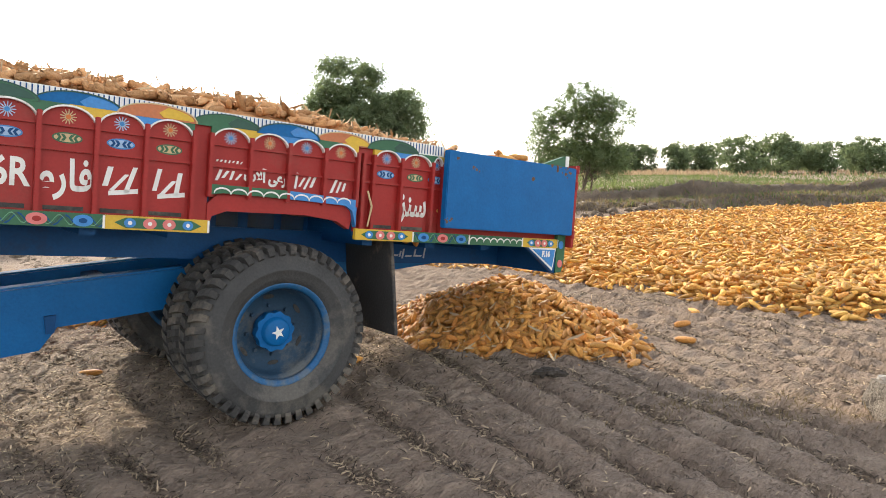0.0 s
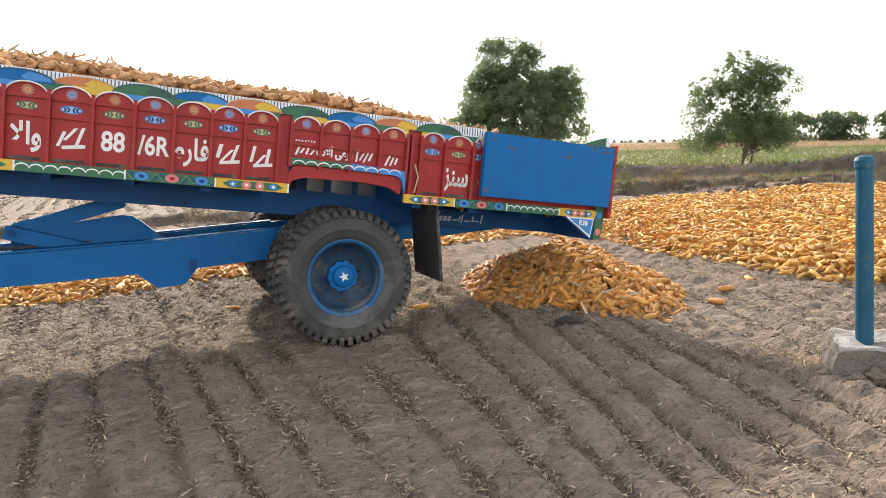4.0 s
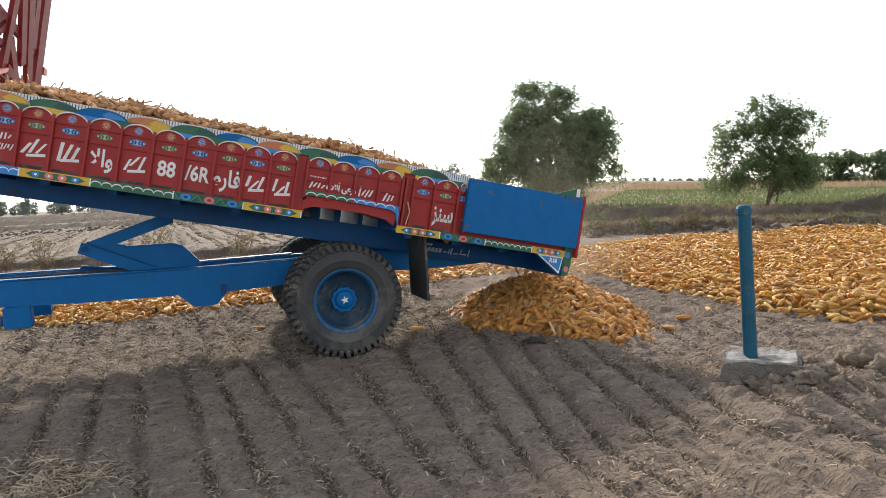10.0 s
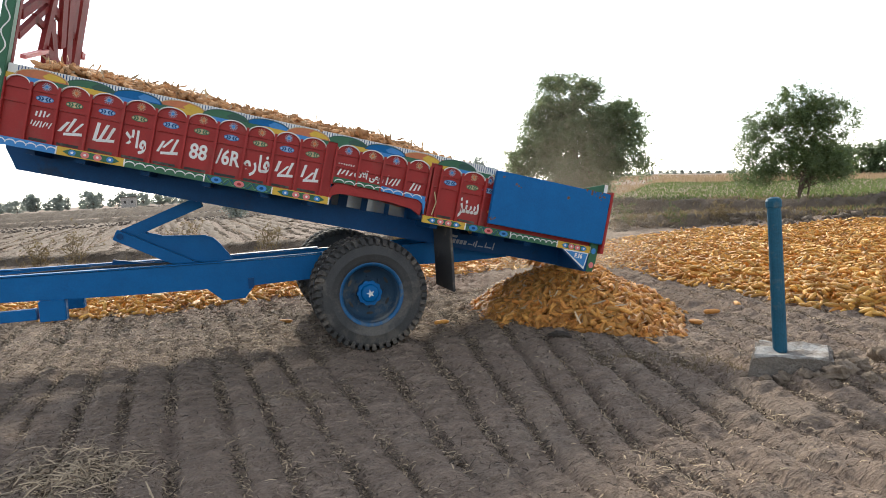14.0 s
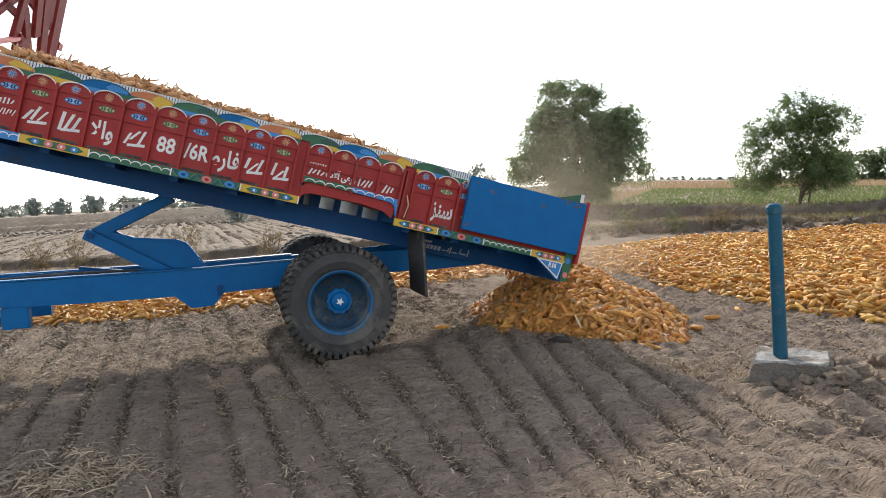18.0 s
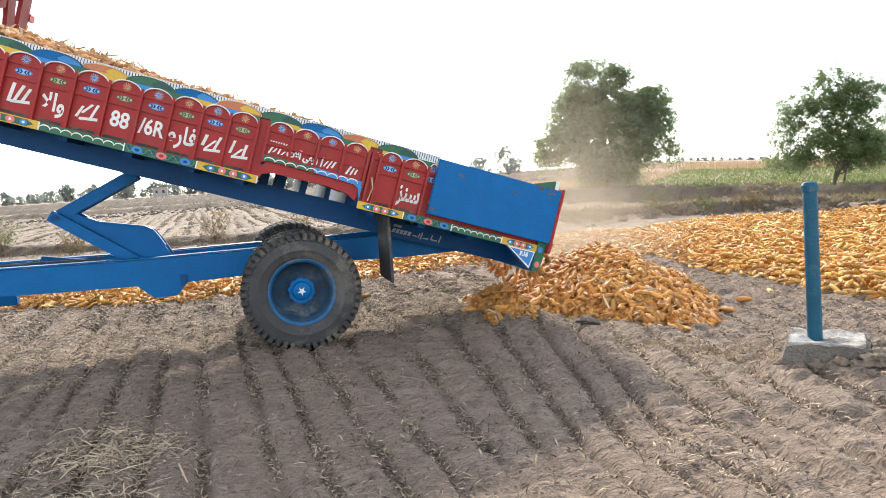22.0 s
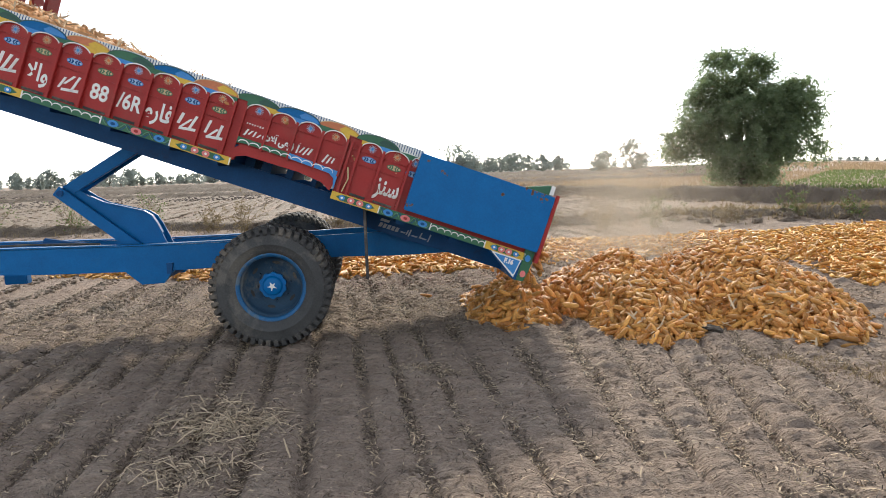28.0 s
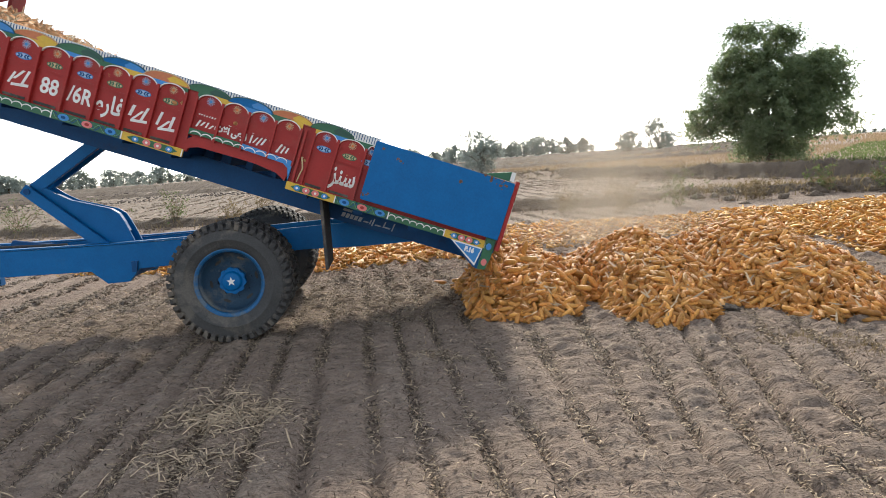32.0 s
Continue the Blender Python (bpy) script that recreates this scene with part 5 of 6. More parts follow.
# ---------------------------------------------------------------- trees


def tree(name, label, x, y, h, w, trunk_h, leaves, size, seed, material, lobes=None, z=None, stems=3, thick=1.0):
    """Tapered trunk with limbs, and a crown of many small leaves in uneven clumps."""
    r = np.random.default_rng(seed)
    ob = thing(name, label, "tree", "trees round the field")
    base = float(height(np.array([x]), np.array([y]))[0]) if z is None else z
    ob.location = (x, y, base - 0.05)
    bm = bmesh.new()
    ends = []

    def limb(p, way, length, rad, depth):
        q = p + way * length
        tube(bm, p, q, rad, rad * 0.65, 7)
        if depth == 0:
            ends.append(q)
            return
        for _ in range(3 if depth > 1 else 2):
            d2 = (way + Vector(r.normal(size=3)) * 0.55 + Vector((0, 0, 0.12))).normalized()
            limb(q, d2, length * r.uniform(0.6, 0.85), rad * 0.6, depth - 1)
        ends.append(q)
    for _ in range(stems):
        d = Vector((r.normal() * 0.35, r.normal() * 0.35, 1)).normalized()
        limb(Vector((r.normal() * 0.1, r.normal() * 0.1, 0)), d, trunk_h, 0.028 * thick * h ** 0.9, 3)
    part("trunk", bm, BARK, ob)
    if not lobes:       # a rounded crown in six or seven uneven masses
        lobes = [(0, 0, 0.48 * h, 0.38 * w, 0.42 * h), (0, 0, 0.18 * h, 0.30 * w, 0.14 * h)]
        for i in range(7):
            a, hh = 6.2832 * (i + r.uniform(-0.3, 0.3)) / 7 * 2, r.uniform(0.22, 0.80)
            o = 0.26 * w * (1.25 - hh) + 0.04 * w
            lobes.append((o * math.cos(a), o * math.sin(a), hh * h, 0.24 * w, 0.19 * h))
    size_of = np.array([ow * ow * oh for _, _, _, ow, oh in lobes]) ** 0.72
    each = 34 if w > 5 else 70
    cs, ws = [], []
    for (ox, oy, oz, ow, oh), share in zip(lobes, size_of):
        q = r.normal(size=(each, 3))
        q = q / np.linalg.norm(q, axis=1)[:, None] * r.uniform(0.30, 0.92, (each, 1)) ** 0.6
        cs.append(q * (ow, ow, oh) + (ox, oy, oz)); ws += [share / each] * each
    cs, ws = np.concatenate(cs), np.array(ws) / sum(ws)
    # twigs leave each clump outwards and droop; leaves sit along them
    twigs = 14
    mid = np.array((0, 0, 0.45 * h))
    out_way = cs - mid
    out_way = out_way / (np.linalg.norm(out_way, axis=1)[:, None] + 1e-6)
    tw = out_way[:, None, :] * 0.75 + r.normal(size=(len(cs), twigs, 3)) * 0.62
    tw = tw / np.linalg.norm(tw, axis=2)[:, :, None] * r.uniform(0.35, 1.35, (len(cs), twigs, 1)) * 0.105 * w
    pick, leg = r.choice(len(cs), leaves, p=ws), r.integers(0, twigs, leaves)
    s = r.uniform(0, 1, (leaves, 1)) ** 0.8
    p = cs[pick] + tw[pick, leg] * s + r.normal(size=(leaves, 3)) * 0.011 * w
    p[:, 2] -= 0.035 * w * s[:, 0] ** 2
    p[:, 2] = np.maximum(p[:, 2], 0.10)
    shape = [(-0.5, 0, 0), (0.0, -0.22, 0.08), (0.55, 0, -0.10), (0.0, 0.22, 0.08)], [(0, 1, 2, 3)]
    nn = np.tile((0.0, 0.0, 1.0), (leaves, 1)) + 0.5 * out_way[pick]
    v, f = many(*shape, frames_along(r, p, nn, 0.7, size * r.uniform(0.6, 1.3, leaves)))
    part("crown", big_mesh("crown", v, f, material), None, ob)
    return ob


tree("broad_tree", "broad dark green field tree with a dense crown", -3.6, 32.0, 6.6, 7.2, 0.9, 86000, 0.155, 11, LEAFDARK,
     lobes=((-0.55, 0.0, 5.15, 1.30, 1.05), (1.75, 0.3, 3.9, 1.15, 0.95), (-2.55, 0.0, 2.3, 1.0, 0.7), (-1.0, 0.2, 3.2, 1.6, 1.45), (1.9, -0.2, 2.3, 1.15, 0.8), (2.4, 0.1, 3.2, 0.7, 0.5),
            (0.1, 0.0, 1.75, 1.9, 0.62), (0.7, 0.1, 3.5, 1.35, 1.25), (-1.55, -0.4, 4.2, 0.75, 0.7), (0.4, 0.3, 5.1, 0.8, 0.7), (0.0, 0.0, 3.0, 1.7, 1.8), (-1.85, 0.1, 3.3, 0.95, 0.9), (-0.7, 0.2, 0.85, 0.8, 0.35), (0.8, 0.1, 0.75, 0.7, 0.30), (-3.05, 0.1, 1.85, 0.55, 0.35), (2.9, 0.0, 1.8, 0.5, 0.35)), stems=6, thick=0.75)
tree("young_tree", "young light green tree with several thin stems", 4.95, 23.4, 3.98, 3.55, 0.45, 46000, 0.085, 12, LEAF,
     lobes=((0.05, 0.0, 3.1, 1.05, 0.62), (0.1, -0.3, 2.55, 0.9, 0.7), (0.3, -0.2, 1.6, 0.8, 0.5), (-0.95, 0.2, 2.5, 0.85, 0.6), (0.95, -0.1, 2.6, 0.85, 0.7), (0.0, 0.2, 2.1, 1.35, 0.95), (-1.2, -0.2, 1.05, 0.85, 0.42), (1.0, 0.1, 1.1, 0.85, 0.5), (0.0, 0.0, 1.4, 1.3, 0.7), (-1.35, 0.1, 1.75, 0.6, 0.45)), stems=5, thick=0.42)


def small_trees():
    """Far trees: a few kinds, copied along the skyline."""
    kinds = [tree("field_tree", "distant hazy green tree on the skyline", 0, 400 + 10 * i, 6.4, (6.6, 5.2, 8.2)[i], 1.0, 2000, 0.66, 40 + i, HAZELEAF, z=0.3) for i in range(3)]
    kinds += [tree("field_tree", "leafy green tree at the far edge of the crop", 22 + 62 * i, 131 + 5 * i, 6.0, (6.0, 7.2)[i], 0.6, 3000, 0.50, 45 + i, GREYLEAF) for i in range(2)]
    r = random.Random(5)
    spots = []
    for i in range(96):
        a = radians(22 + 52 * (i + r.random()) / 96)
        d = r.uniform(310, 460)
        spots.append((-d * math.sin(a), d * math.cos(a), r.randrange(3)))
    for i in range(16):
        spots.append((24 + 3.6 * i + r.uniform(-1, 1), 132 + r.uniform(-8, 8), 3 + i % 2))
    for i in range(40):
        spots.append((-75 + 6 * i + r.uniform(-3, 3), 760 + r.uniform(-30, 30), r.randrange(3)))
    for i, (x, y, k) in enumerate(spots):
        z = float(height(np.array([x]), np.array([y]))[0])
        grown = r.uniform(0.75, 1.6) if x < -60 and y < 500 else 1.0
        copy_thing(kinds[k], pose(x, y, z - (0.1 if y < 500 else 2.4), 0, 0, r.uniform(0, 360)) @ Matrix.Scale(grown, 4))
    for ob in kinds[:3]:
        ob.location = (-r.uniform(60, 110), 175 + r.uniform(0, 20), 0.0)


small_trees()
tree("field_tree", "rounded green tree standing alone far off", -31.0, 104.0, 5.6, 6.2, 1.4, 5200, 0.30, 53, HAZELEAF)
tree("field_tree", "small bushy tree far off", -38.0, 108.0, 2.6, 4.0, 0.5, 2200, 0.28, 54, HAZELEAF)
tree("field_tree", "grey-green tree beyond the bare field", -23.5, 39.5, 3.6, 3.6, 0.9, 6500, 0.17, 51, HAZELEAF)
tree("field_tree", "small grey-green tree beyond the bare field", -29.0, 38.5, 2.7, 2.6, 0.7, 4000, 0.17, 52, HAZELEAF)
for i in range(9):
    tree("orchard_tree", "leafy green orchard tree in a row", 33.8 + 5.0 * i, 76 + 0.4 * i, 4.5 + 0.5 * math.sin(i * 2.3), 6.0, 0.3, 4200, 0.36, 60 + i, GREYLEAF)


def farm_building(x, y):
    ob = thing("farm_building", "small pale flat-roofed farm building far across the fields", "building")
    ob.location = (x, y, 0)
    ob.rotation_euler = (0, 0, radians(40))
    bm = box(box(bmesh.new(), -3.0, 3.0, -2.2, -1.9, 0, 4.2), -3.0, 3.0, 1.9, 2.2, 0, 4.2)
    box(box(bm, -3.0, -2.7, -1.9, 1.9, 0, 4.2), 2.7, 3.0, -1.9, 1.9, 0, 4.2)
    part("wall", bm, MORTAR, ob)
    part("roof", box(bmesh.new(), -3.3, 3.3, -2.5, 2.5, 4.2, 4.5), CONCRETE, ob)
    for u in (-1.4, 1.4):
        part("window", box(bmesh.new(), u - 0.5, u + 0.5, -2.23, -2.19, 1.6, 2.8), RUBBER, ob)


farm_building(-232, 229)


def lattice_mast(x, y, h):
    """A slim steel lattice mast on the skyline."""
    ob = thing("lattice_mast", "thin grey steel lattice mast far across the fields", "mast")
    ob.location = (x, y, -1.0)
    corners = [(a, b) for a in (-1, 1) for b in (-1, 1)]

    def wide(z):
        return 1.6 * (1 - 0.8 * z / h)
    for a, b in corners:
        part("leg", tube(bmesh.new(), (a * wide(0), b * wide(0), 0), (a * wide(h), b * wide(h), h), 0.12, 0.10, 5), STEEL, ob)
    for k in range(9):
        z0, z1 = h * k / 9, h * (k + 1) / 9
        bm = bmesh.new()
        for (a, b), (c, d) in ((corners[0], corners[1]), (corners[1], corners[3]), (corners[3], corners[2]), (corners[2], corners[0])):
            tube(bm, (a * wide(z0), b * wide(z0), z0), (c * wide(z1), d * wide(z1), z1), 0.07, 0.07, 4)
        part("bracing", bm, STEEL, ob)


lattice_mast(-305, 367, 21.2)


def blades(name, label, x, y, tall, wide, material, seed, category="grass", lean=0.3, z=None):
    """Upright leaves: thin bent triangles standing on the ground."""
    r = np.random.default_rng(seed)
    n = len(x)
    z = height(x, y) if z is None else z
    shape = [(-0.5, 0, 0), (0.5, 0, 0), (0.28, 0.06, 0.6), (0.02, 0.25, 1.0)], [(0, 1, 2, 3)]
    a = r.uniform(0, 6.2832, n)
    m = np.zeros((n, 4, 4))
    h = tall * r.uniform(0.5, 1.2, n)
    w = wide * r.uniform(0.6, 1.4, n)
    tx, ty = r.normal(size=n) * lean, r.normal(size=n) * lean
    m[:, 0, 0], m[:, 1, 0] = np.cos(a) * w, np.sin(a) * w
    m[:, 0, 1], m[:, 1, 1] = -np.sin(a) * h * lean, np.cos(a) * h * lean
    m[:, 0, 2], m[:, 1, 2], m[:, 2, 2] = tx * h, ty * h, h
    m[:, :3, 3] = np.stack([x, y, z - 0.02], -1)
    v, f = many(*shape, m)
    return thing(name, label, category, kind="stuff", data=big_mesh(name, v, f, material))


g = np.random.default_rng(77)


def region(n, x0, x1, y0, y1, lo, hi):
    x, y = g.uniform(x0, x1, n * 5), g.uniform(y0, y1, n * 5)
    s = terrace(x, y)
    ok = (s > lo) & (s < hi) & (x - 1.8 + 0.625 * (y + 1.5) > 0.5)
    return x[ok][:n], y[ok][:n]


blades("green_crop", "low green leafy crop on the raised field", *region(22000, -2.2, 26, 18, 80, 0.9, 46), 0.17, 0.06, GRASS, 1, "crop", 0.5)
blades("green_crop", "low green leafy crop in front of the orchard", *region(12000, 20, 80, 18, 90, 0.9, 58), 0.22, 0.08, GRASS, 10, "crop", 0.5)
blades("dry_grass_field", "short dry straw-coloured grass on the raised field", *region(26000, -50, -2.0, 18, 90, 1.2, 40), 0.22, 0.045, STUBBLE, 6, "grass", 0.3)
blades("dry_maize_field", "far brown field of standing dry maize", *region(15000, -110, 90, 55, 300, 40, 240), 0.50, 0.20, STUBBLE, 7, "crop", 0.15)
blades("bund_grass", "dry and green grass on the earth bank", *region(6500, -20, 24, 14, 40, -1.2, 2.2), 0.18, 0.035, DRYGRASS, 2)
blades("bund_grass", "green tufts of grass on the earth bank", *region(2000, -4, 24, 14, 40, 0.2, 2.5), 0.20, 0.04, GRASS, 3)
blades("dry_maize_field", "strip of dry straw-coloured standing maize", *region(20000, -3, 30, 30, 140, 46, 95), 0.34, 0.06, STUBBLE, 4, "crop", 0.15)
n = 260000
rx, ry = g.uniform(-75, -1, n), g.uniform(7, 80, n)
rw = (rx * ACROSS[0] + ry * ACROSS[1]) / 0.85
ok = (bund(rx, ry) > 1.2) & (rx - 1.8 + 0.625 * (ry + 1.5) < -0.5) & (np.abs(rw - np.round(rw)) < 0.13)
blades("cut_rows", "rows of short cut stubble on the bare field", rx[ok][:26000], ry[ok][:26000], 0.06, 0.05, STUBBLE, 9, "stubble", 0.5)
bx = g.uniform(-22, 9, 1700)
by = 16.6 + 0.47 * bx - 0.45 * np.clip(bx - 2, 0, 30) + g.normal(size=1700) * 0.55 + 0.2
blades("bund_grass", "dry grass and weeds on the low field bund", bx, by, 0.18, 0.03, DRYGRASS, 5)

tx = np.concatenate([c + g.normal(size=m) * a for c, m, a in ((1.30, 420, 0.22), (1.72, 260, 0.16), (2.95, 260, 0.25), (2.05, 120, 0.10))])
ty = np.concatenate([c + g.normal(size=m) * a for c, m, a in ((3.65, 420, 0.13), (3.55, 260, 0.14), (3.15, 260, 0.25), (3.35, 120, 0.10))])
blades("cut_stubble", "short dry stalks left standing in the soil", tx, ty, 0.055, 0.006, DRYGRASS, 8, "stubble", 0.5)

# straw and chaff lying in the furrows
n = 620000
sx, sy = g.uniform(-6.5, 5.0, n), g.uniform(-0.8, 7.0, n)
low_part = furrow_phase(sx, sy)
# real chaff, made denser and paler where sun falls, adding to its brightness
lit_chaff = smooth(-0.5, 1.0, (sx + 1.022) * -0.6 + (sy - 3.8) * 0.8)
heaped = 0.72 + 1.7 * wobble(sx, sy, 3.1, 41)
ok = ((low_part < -0.62 + 0.40 * wobble(sx, sy, 5.3, 42)) & (g.uniform(0, 1, n) < heaped)) | (g.uniform(0, 1, n) < 0.055 + 0.22 * lit_chaff)
sx, sy = sx[ok], sy[ok]
for hx, hy, m, a in ((-1.45, 0.84, 1300, 0.22), (-1.33, 1.08, 500, 0.16), (-1.08, 0.40, 700, 0.2), (-0.97, 2.38, 500, 0.12), (0.9, 0.75, 500, 0.2), (2.9, 3.35, 700, 0.3), (2.2, 3.75, 500, 0.25), (-2.2, 3.2, 500, 0.3), (1.75, 1.6, 400, 0.2)):
    sx, sy = np.r_[sx, hx + g.normal(size=m) * a], np.r_[sy, hy + g.normal(size=m) * a * 0.6]
    low_part, ok, lit_chaff = np.r_[low_part, np.zeros(m)], np.r_[ok, np.ones(m, bool)], np.r_[lit_chaff, np.ones(m)]
k = len(sx)
shape = [(-0.5, -0.06, 0), (-0.5, 0.06, 0), (0.0, 0.11, 0.13), (0.5, 0.02, 0), (0.0, -0.08, 0.13), (0.5, -0.04, 0)], [(0, 4, 2, 1), (4, 5, 3, 2)]
dark = g.uniform(0, 1, k) < np.where(low_part[ok] < -0.6, 0.60, np.where(lit_chaff[ok] > 0.4, 0.34, 0.66))
for pick, name, label, m in ((dark, "leaf_litter", "dark rotten leaf bits lying in the furrows", LITTER), (~dark, "straw_litter", "pale broken straw lying on the soil", STRAW)):
    x, y = sx[pick], sy[pick]
    k = len(x)
    bits = frames_along(g, np.stack([x, y, ground_at(x, y) + 0.008], -1), np.tile((0, 0, 1.0), (k, 1)), 0.35, 0.012 + 0.034 * g.uniform(0, 1, k) ** 1.6)
    long = g.uniform(0, 1, k) < (0.10 if m is LITTER else 0.14)
    bits[long, :3, 0] *= 1.4 + 1.2 * g.uniform(0, 1, (int(long.sum()), 1))      # whole stalks among the chaff
    v, f = many(*shape, bits)
    thing(name, label, "litter", kind="stuff", data=big_mesh(name, v, f, m))


lying = [(-1.45, 0.84, 260, 0.17), (-1.33, 1.08, 110, 0.12), (-1.08, 0.40, 130, 0.18), (-1.72, 1.12, 70, 0.14)]
hx, hy = (np.concatenate([c[k] + g.normal(size=c[2]) * c[3] * (1, 0.75)[k] for c in lying]) for k in (0, 1))
stick = [(-0.5, -0.022, 0), (-0.5, 0.022, 0), (0.0, 0.030, 0.05), (0.5, 0.012, 0), (0.5, -0.020, 0), (0.0, -0.026, 0.05)], [(0, 5, 2, 1), (5, 4, 3, 2)]
v, f = many(*stick, frames_along(g, np.stack([hx, hy, ground_at(hx, hy) + 0.014], -1), np.tile((0, 0, 1.0), (len(hx), 1)), 0.2, g.uniform(0.06, 0.17, len(hx))))
thing("stalk_litter", "small drifts of long dry broken stalks on the soil", "litter", kind="stuff", data=big_mesh("stalk_litter", v, f, STRAW))


def berm(x0, y0, x1, y1, h, w, seed):
    """A long low earth bank between two fields."""
    r = np.random.default_rng(seed)
    n = 420
    vs, fs = [], []
    dx, dy = x1 - x0, y1 - y0
    l = math.hypot(dx, dy)
    for i in range(n + 1):
        t = i / n
        x, y = x0 + dx * t, y0 + dy * t
        z = float(height(np.array([x]), np.array([y]))[0])
        hh = h * r.uniform(0.7, 1.2)
        for o, k in ((-w, -0.1), (-0.35 * w, 0.8 * hh), (0.1 * w, hh), (0.6 * w, 0.6 * hh), (w, -0.1)):
            vs.append((x - dy / l * o + r.normal() * 0.08, y + dx / l * o + r.normal() * 0.08, z + k + r.normal() * 0.05 * h))
    for i in range(n):
        for j in range(4):
            a = i * 5 + j
            fs.append((a, a + 5, a + 6, a + 1))
    thing("field_bank", "low dark earth bank between bare fields", "earth bank", kind="structure", data=big_mesh("field_bank", vs, fs, BANKSOIL))


for k, (x0, y0, x1, y1, h, w) in enumerate(((-90, 18, -8, 58, 0.40, 1.6), (-130, 30, -14, 84, 0.55, 2.5), (-180, 44, -20, 118, 0.8, 4.0))):
    berm(x0, y0, x1, y1, h, w, 200 + k)


def plough_ridges():
    """Long low ridges on the bare field beyond the bund."""
    r = np.random.default_rng(220)
    us = np.arange(-78, -11, 0.30)
    vs, fs = [], []
    for wr in np.arange(-27, 14, 0.50):
        w = wr + 0.10 * np.cumsum(r.normal(size=len(us))) / 4
        x, y = us * ALONG[0] + w * ACROSS[0], us * ALONG[1] + w * ACROSS[1]
        ok = (bund(x, y) > 1.6) & (x - 1.8 + 0.625 * (y + 1.5) < -1.0)
        z = height(x, y)
        tall = 0.06 * r.uniform(0.1, 1.7, len(us)) * np.clip((bund(x, y) - 1.9) / 2.5, 0, 1) - 0.012
        k0 = len(vs)
        for i in range(len(us)):
            for o, h in ((-0.22, -0.05), (-0.07, tall[i]), (0.06, 0.9 * tall[i]), (0.20, -0.05)):
                o2 = o + r.normal() * 0.04
                vs.append((x[i] + ACROSS[0] * o2, y[i] + ACROSS[1] * o2, z[i] + h))
        for i in np.nonzero(ok[:-1] & ok[1:])[0]:
            for j in range(3):
                q = k0 + int(i) * 4 + j
                fs.append((q, q + 4, q + 5, q + 1))
    thing("plough_ridges", "rough plough ridges on the bare dry field", "soil", kind="stuff", data=big_mesh("plough_ridges", vs, fs, CLOD))


plough_ridges()


PROFILE = ((-0.75, -0.10), (-0.55, 0.07), (-0.40, 0.20), (-0.28, 0.33), (-0.20, 0.47), (-0.05, 0.55), (0.25, 0.52), (0.7, 0.40), (1.3, 0.25))


def bank_top(x, y, line, tall):
    """Height of a bank's surface over the ground plane."""
    ye = line(x)
    sway = 0.45 * wobble(x, ye, 0.8, 33) + 0.25 * wobble(x, ye, 2.6, 34)
    rise = 1 + 0.35 * wobble(x, ye, 1.3, 35)
    return np.interp(y - ye - sway, [p[0] for p in PROFILE], [p[1] for p in PROFILE]) * rise * tall


def earth_bank(label, line, xs, tall, seed):
    """A steep broken earth front along a line, with an overhanging lip."""
    r = np.random.default_rng(seed)
    prof = PROFILE
    k = len(prof)
    vs, fs = [], []
    for x in xs:
        ye = line(x)
        sway = 0.45 * float(wobble(x, ye, 0.8, 33)) + 0.25 * float(wobble(x, ye, 2.6, 34))
        rise = 1 + 0.35 * float(wobble(x, ye, 1.3, 35))
        for o, h in prof:
            vs.append((x + r.normal() * 0.03, ye + o + sway + r.normal() * 0.035, h * rise * tall + r.normal() * 0.03))
    for i in range(len(xs) - 1):
        for j in range(k - 1):
            q = i * k + j
            fs.append((q, q + k, q + k + 1, q + 1))
    thing("earth_bank", label, "earth bank", kind="structure", data=big_mesh("earth_bank", vs, fs, BANKSOIL))


earth_bank("steep broken earth bank along the raised field", lambda x: 23.5 - 0.65 * min(x, 5), np.arange(-14, 34, 0.14), 0.95, 210)
earth_bank("low rough earth bund behind the drying maize", lambda x: 16.9 + 0.47 * x - 0.45 * max(x - 2, 0), np.arange(-23, 17, 0.12), 0.50, 211)

for line, x0, x1, tall, lo, hi in ((lambda x: 23.5 - 0.65 * np.minimum(x, 5), -13.5, 33, 0.95, -0.5, 1.2), (lambda x: 16.9 + 0.47 * x - 0.45 * np.maximum(x - 2, 0), -3, 16.5, 0.50, -0.6, 0.9)):
    for m, mt, label, sd in ((3400, DRYGRASS, "dry brown grass hanging on the earth bank", 61), (1900, GRASS, "green grass and weeds on the earth bank", 62)):
        x = g.uniform(x0, x1, m)
        if mt is GRASS:
            x = np.sort(x)[int(0.35 * m):] + g.normal(size=m - int(0.35 * m)) * 0.1
        y = line(x) + 0.45 * wobble(x, line(x), 0.8, 33) + g.uniform(lo, hi, len(x))
        blades("bank_grass", label, x, y, 0.16, 0.030, mt, sd, "grass", 0.6, np.maximum(bank_top(x, y, line, tall), height(x, y)))


def lumps(name, label, x, y, z, size, material, seed, flat=0.6):
    """Many small uneven lumps in one mesh."""
    r = np.random.default_rng(seed)
    vs = np.array(((1, 0, 0), (0, 1, 0), (-1, 0, 0), (0, -1, 0), (0.1, 0.1, 1), (0, 0, -1))) * r.uniform(0.75, 1.2, (6, 1)) * (1, 0.8, flat)
    fs = np.array([(i, (i + 1) % 4, 4) for i in range(4)] + [((i + 1) % 4, i, 5) for i in range(4)])
    v, f = many(vs, fs, frames_along(r, np.stack([x, y, z], -1), np.tile((0, 0, 1.0), (len(x), 1)), 0.35, size))
    thing(name, label, "soil", kind="stuff", data=big_mesh(name, v, f, material))


n = 9000
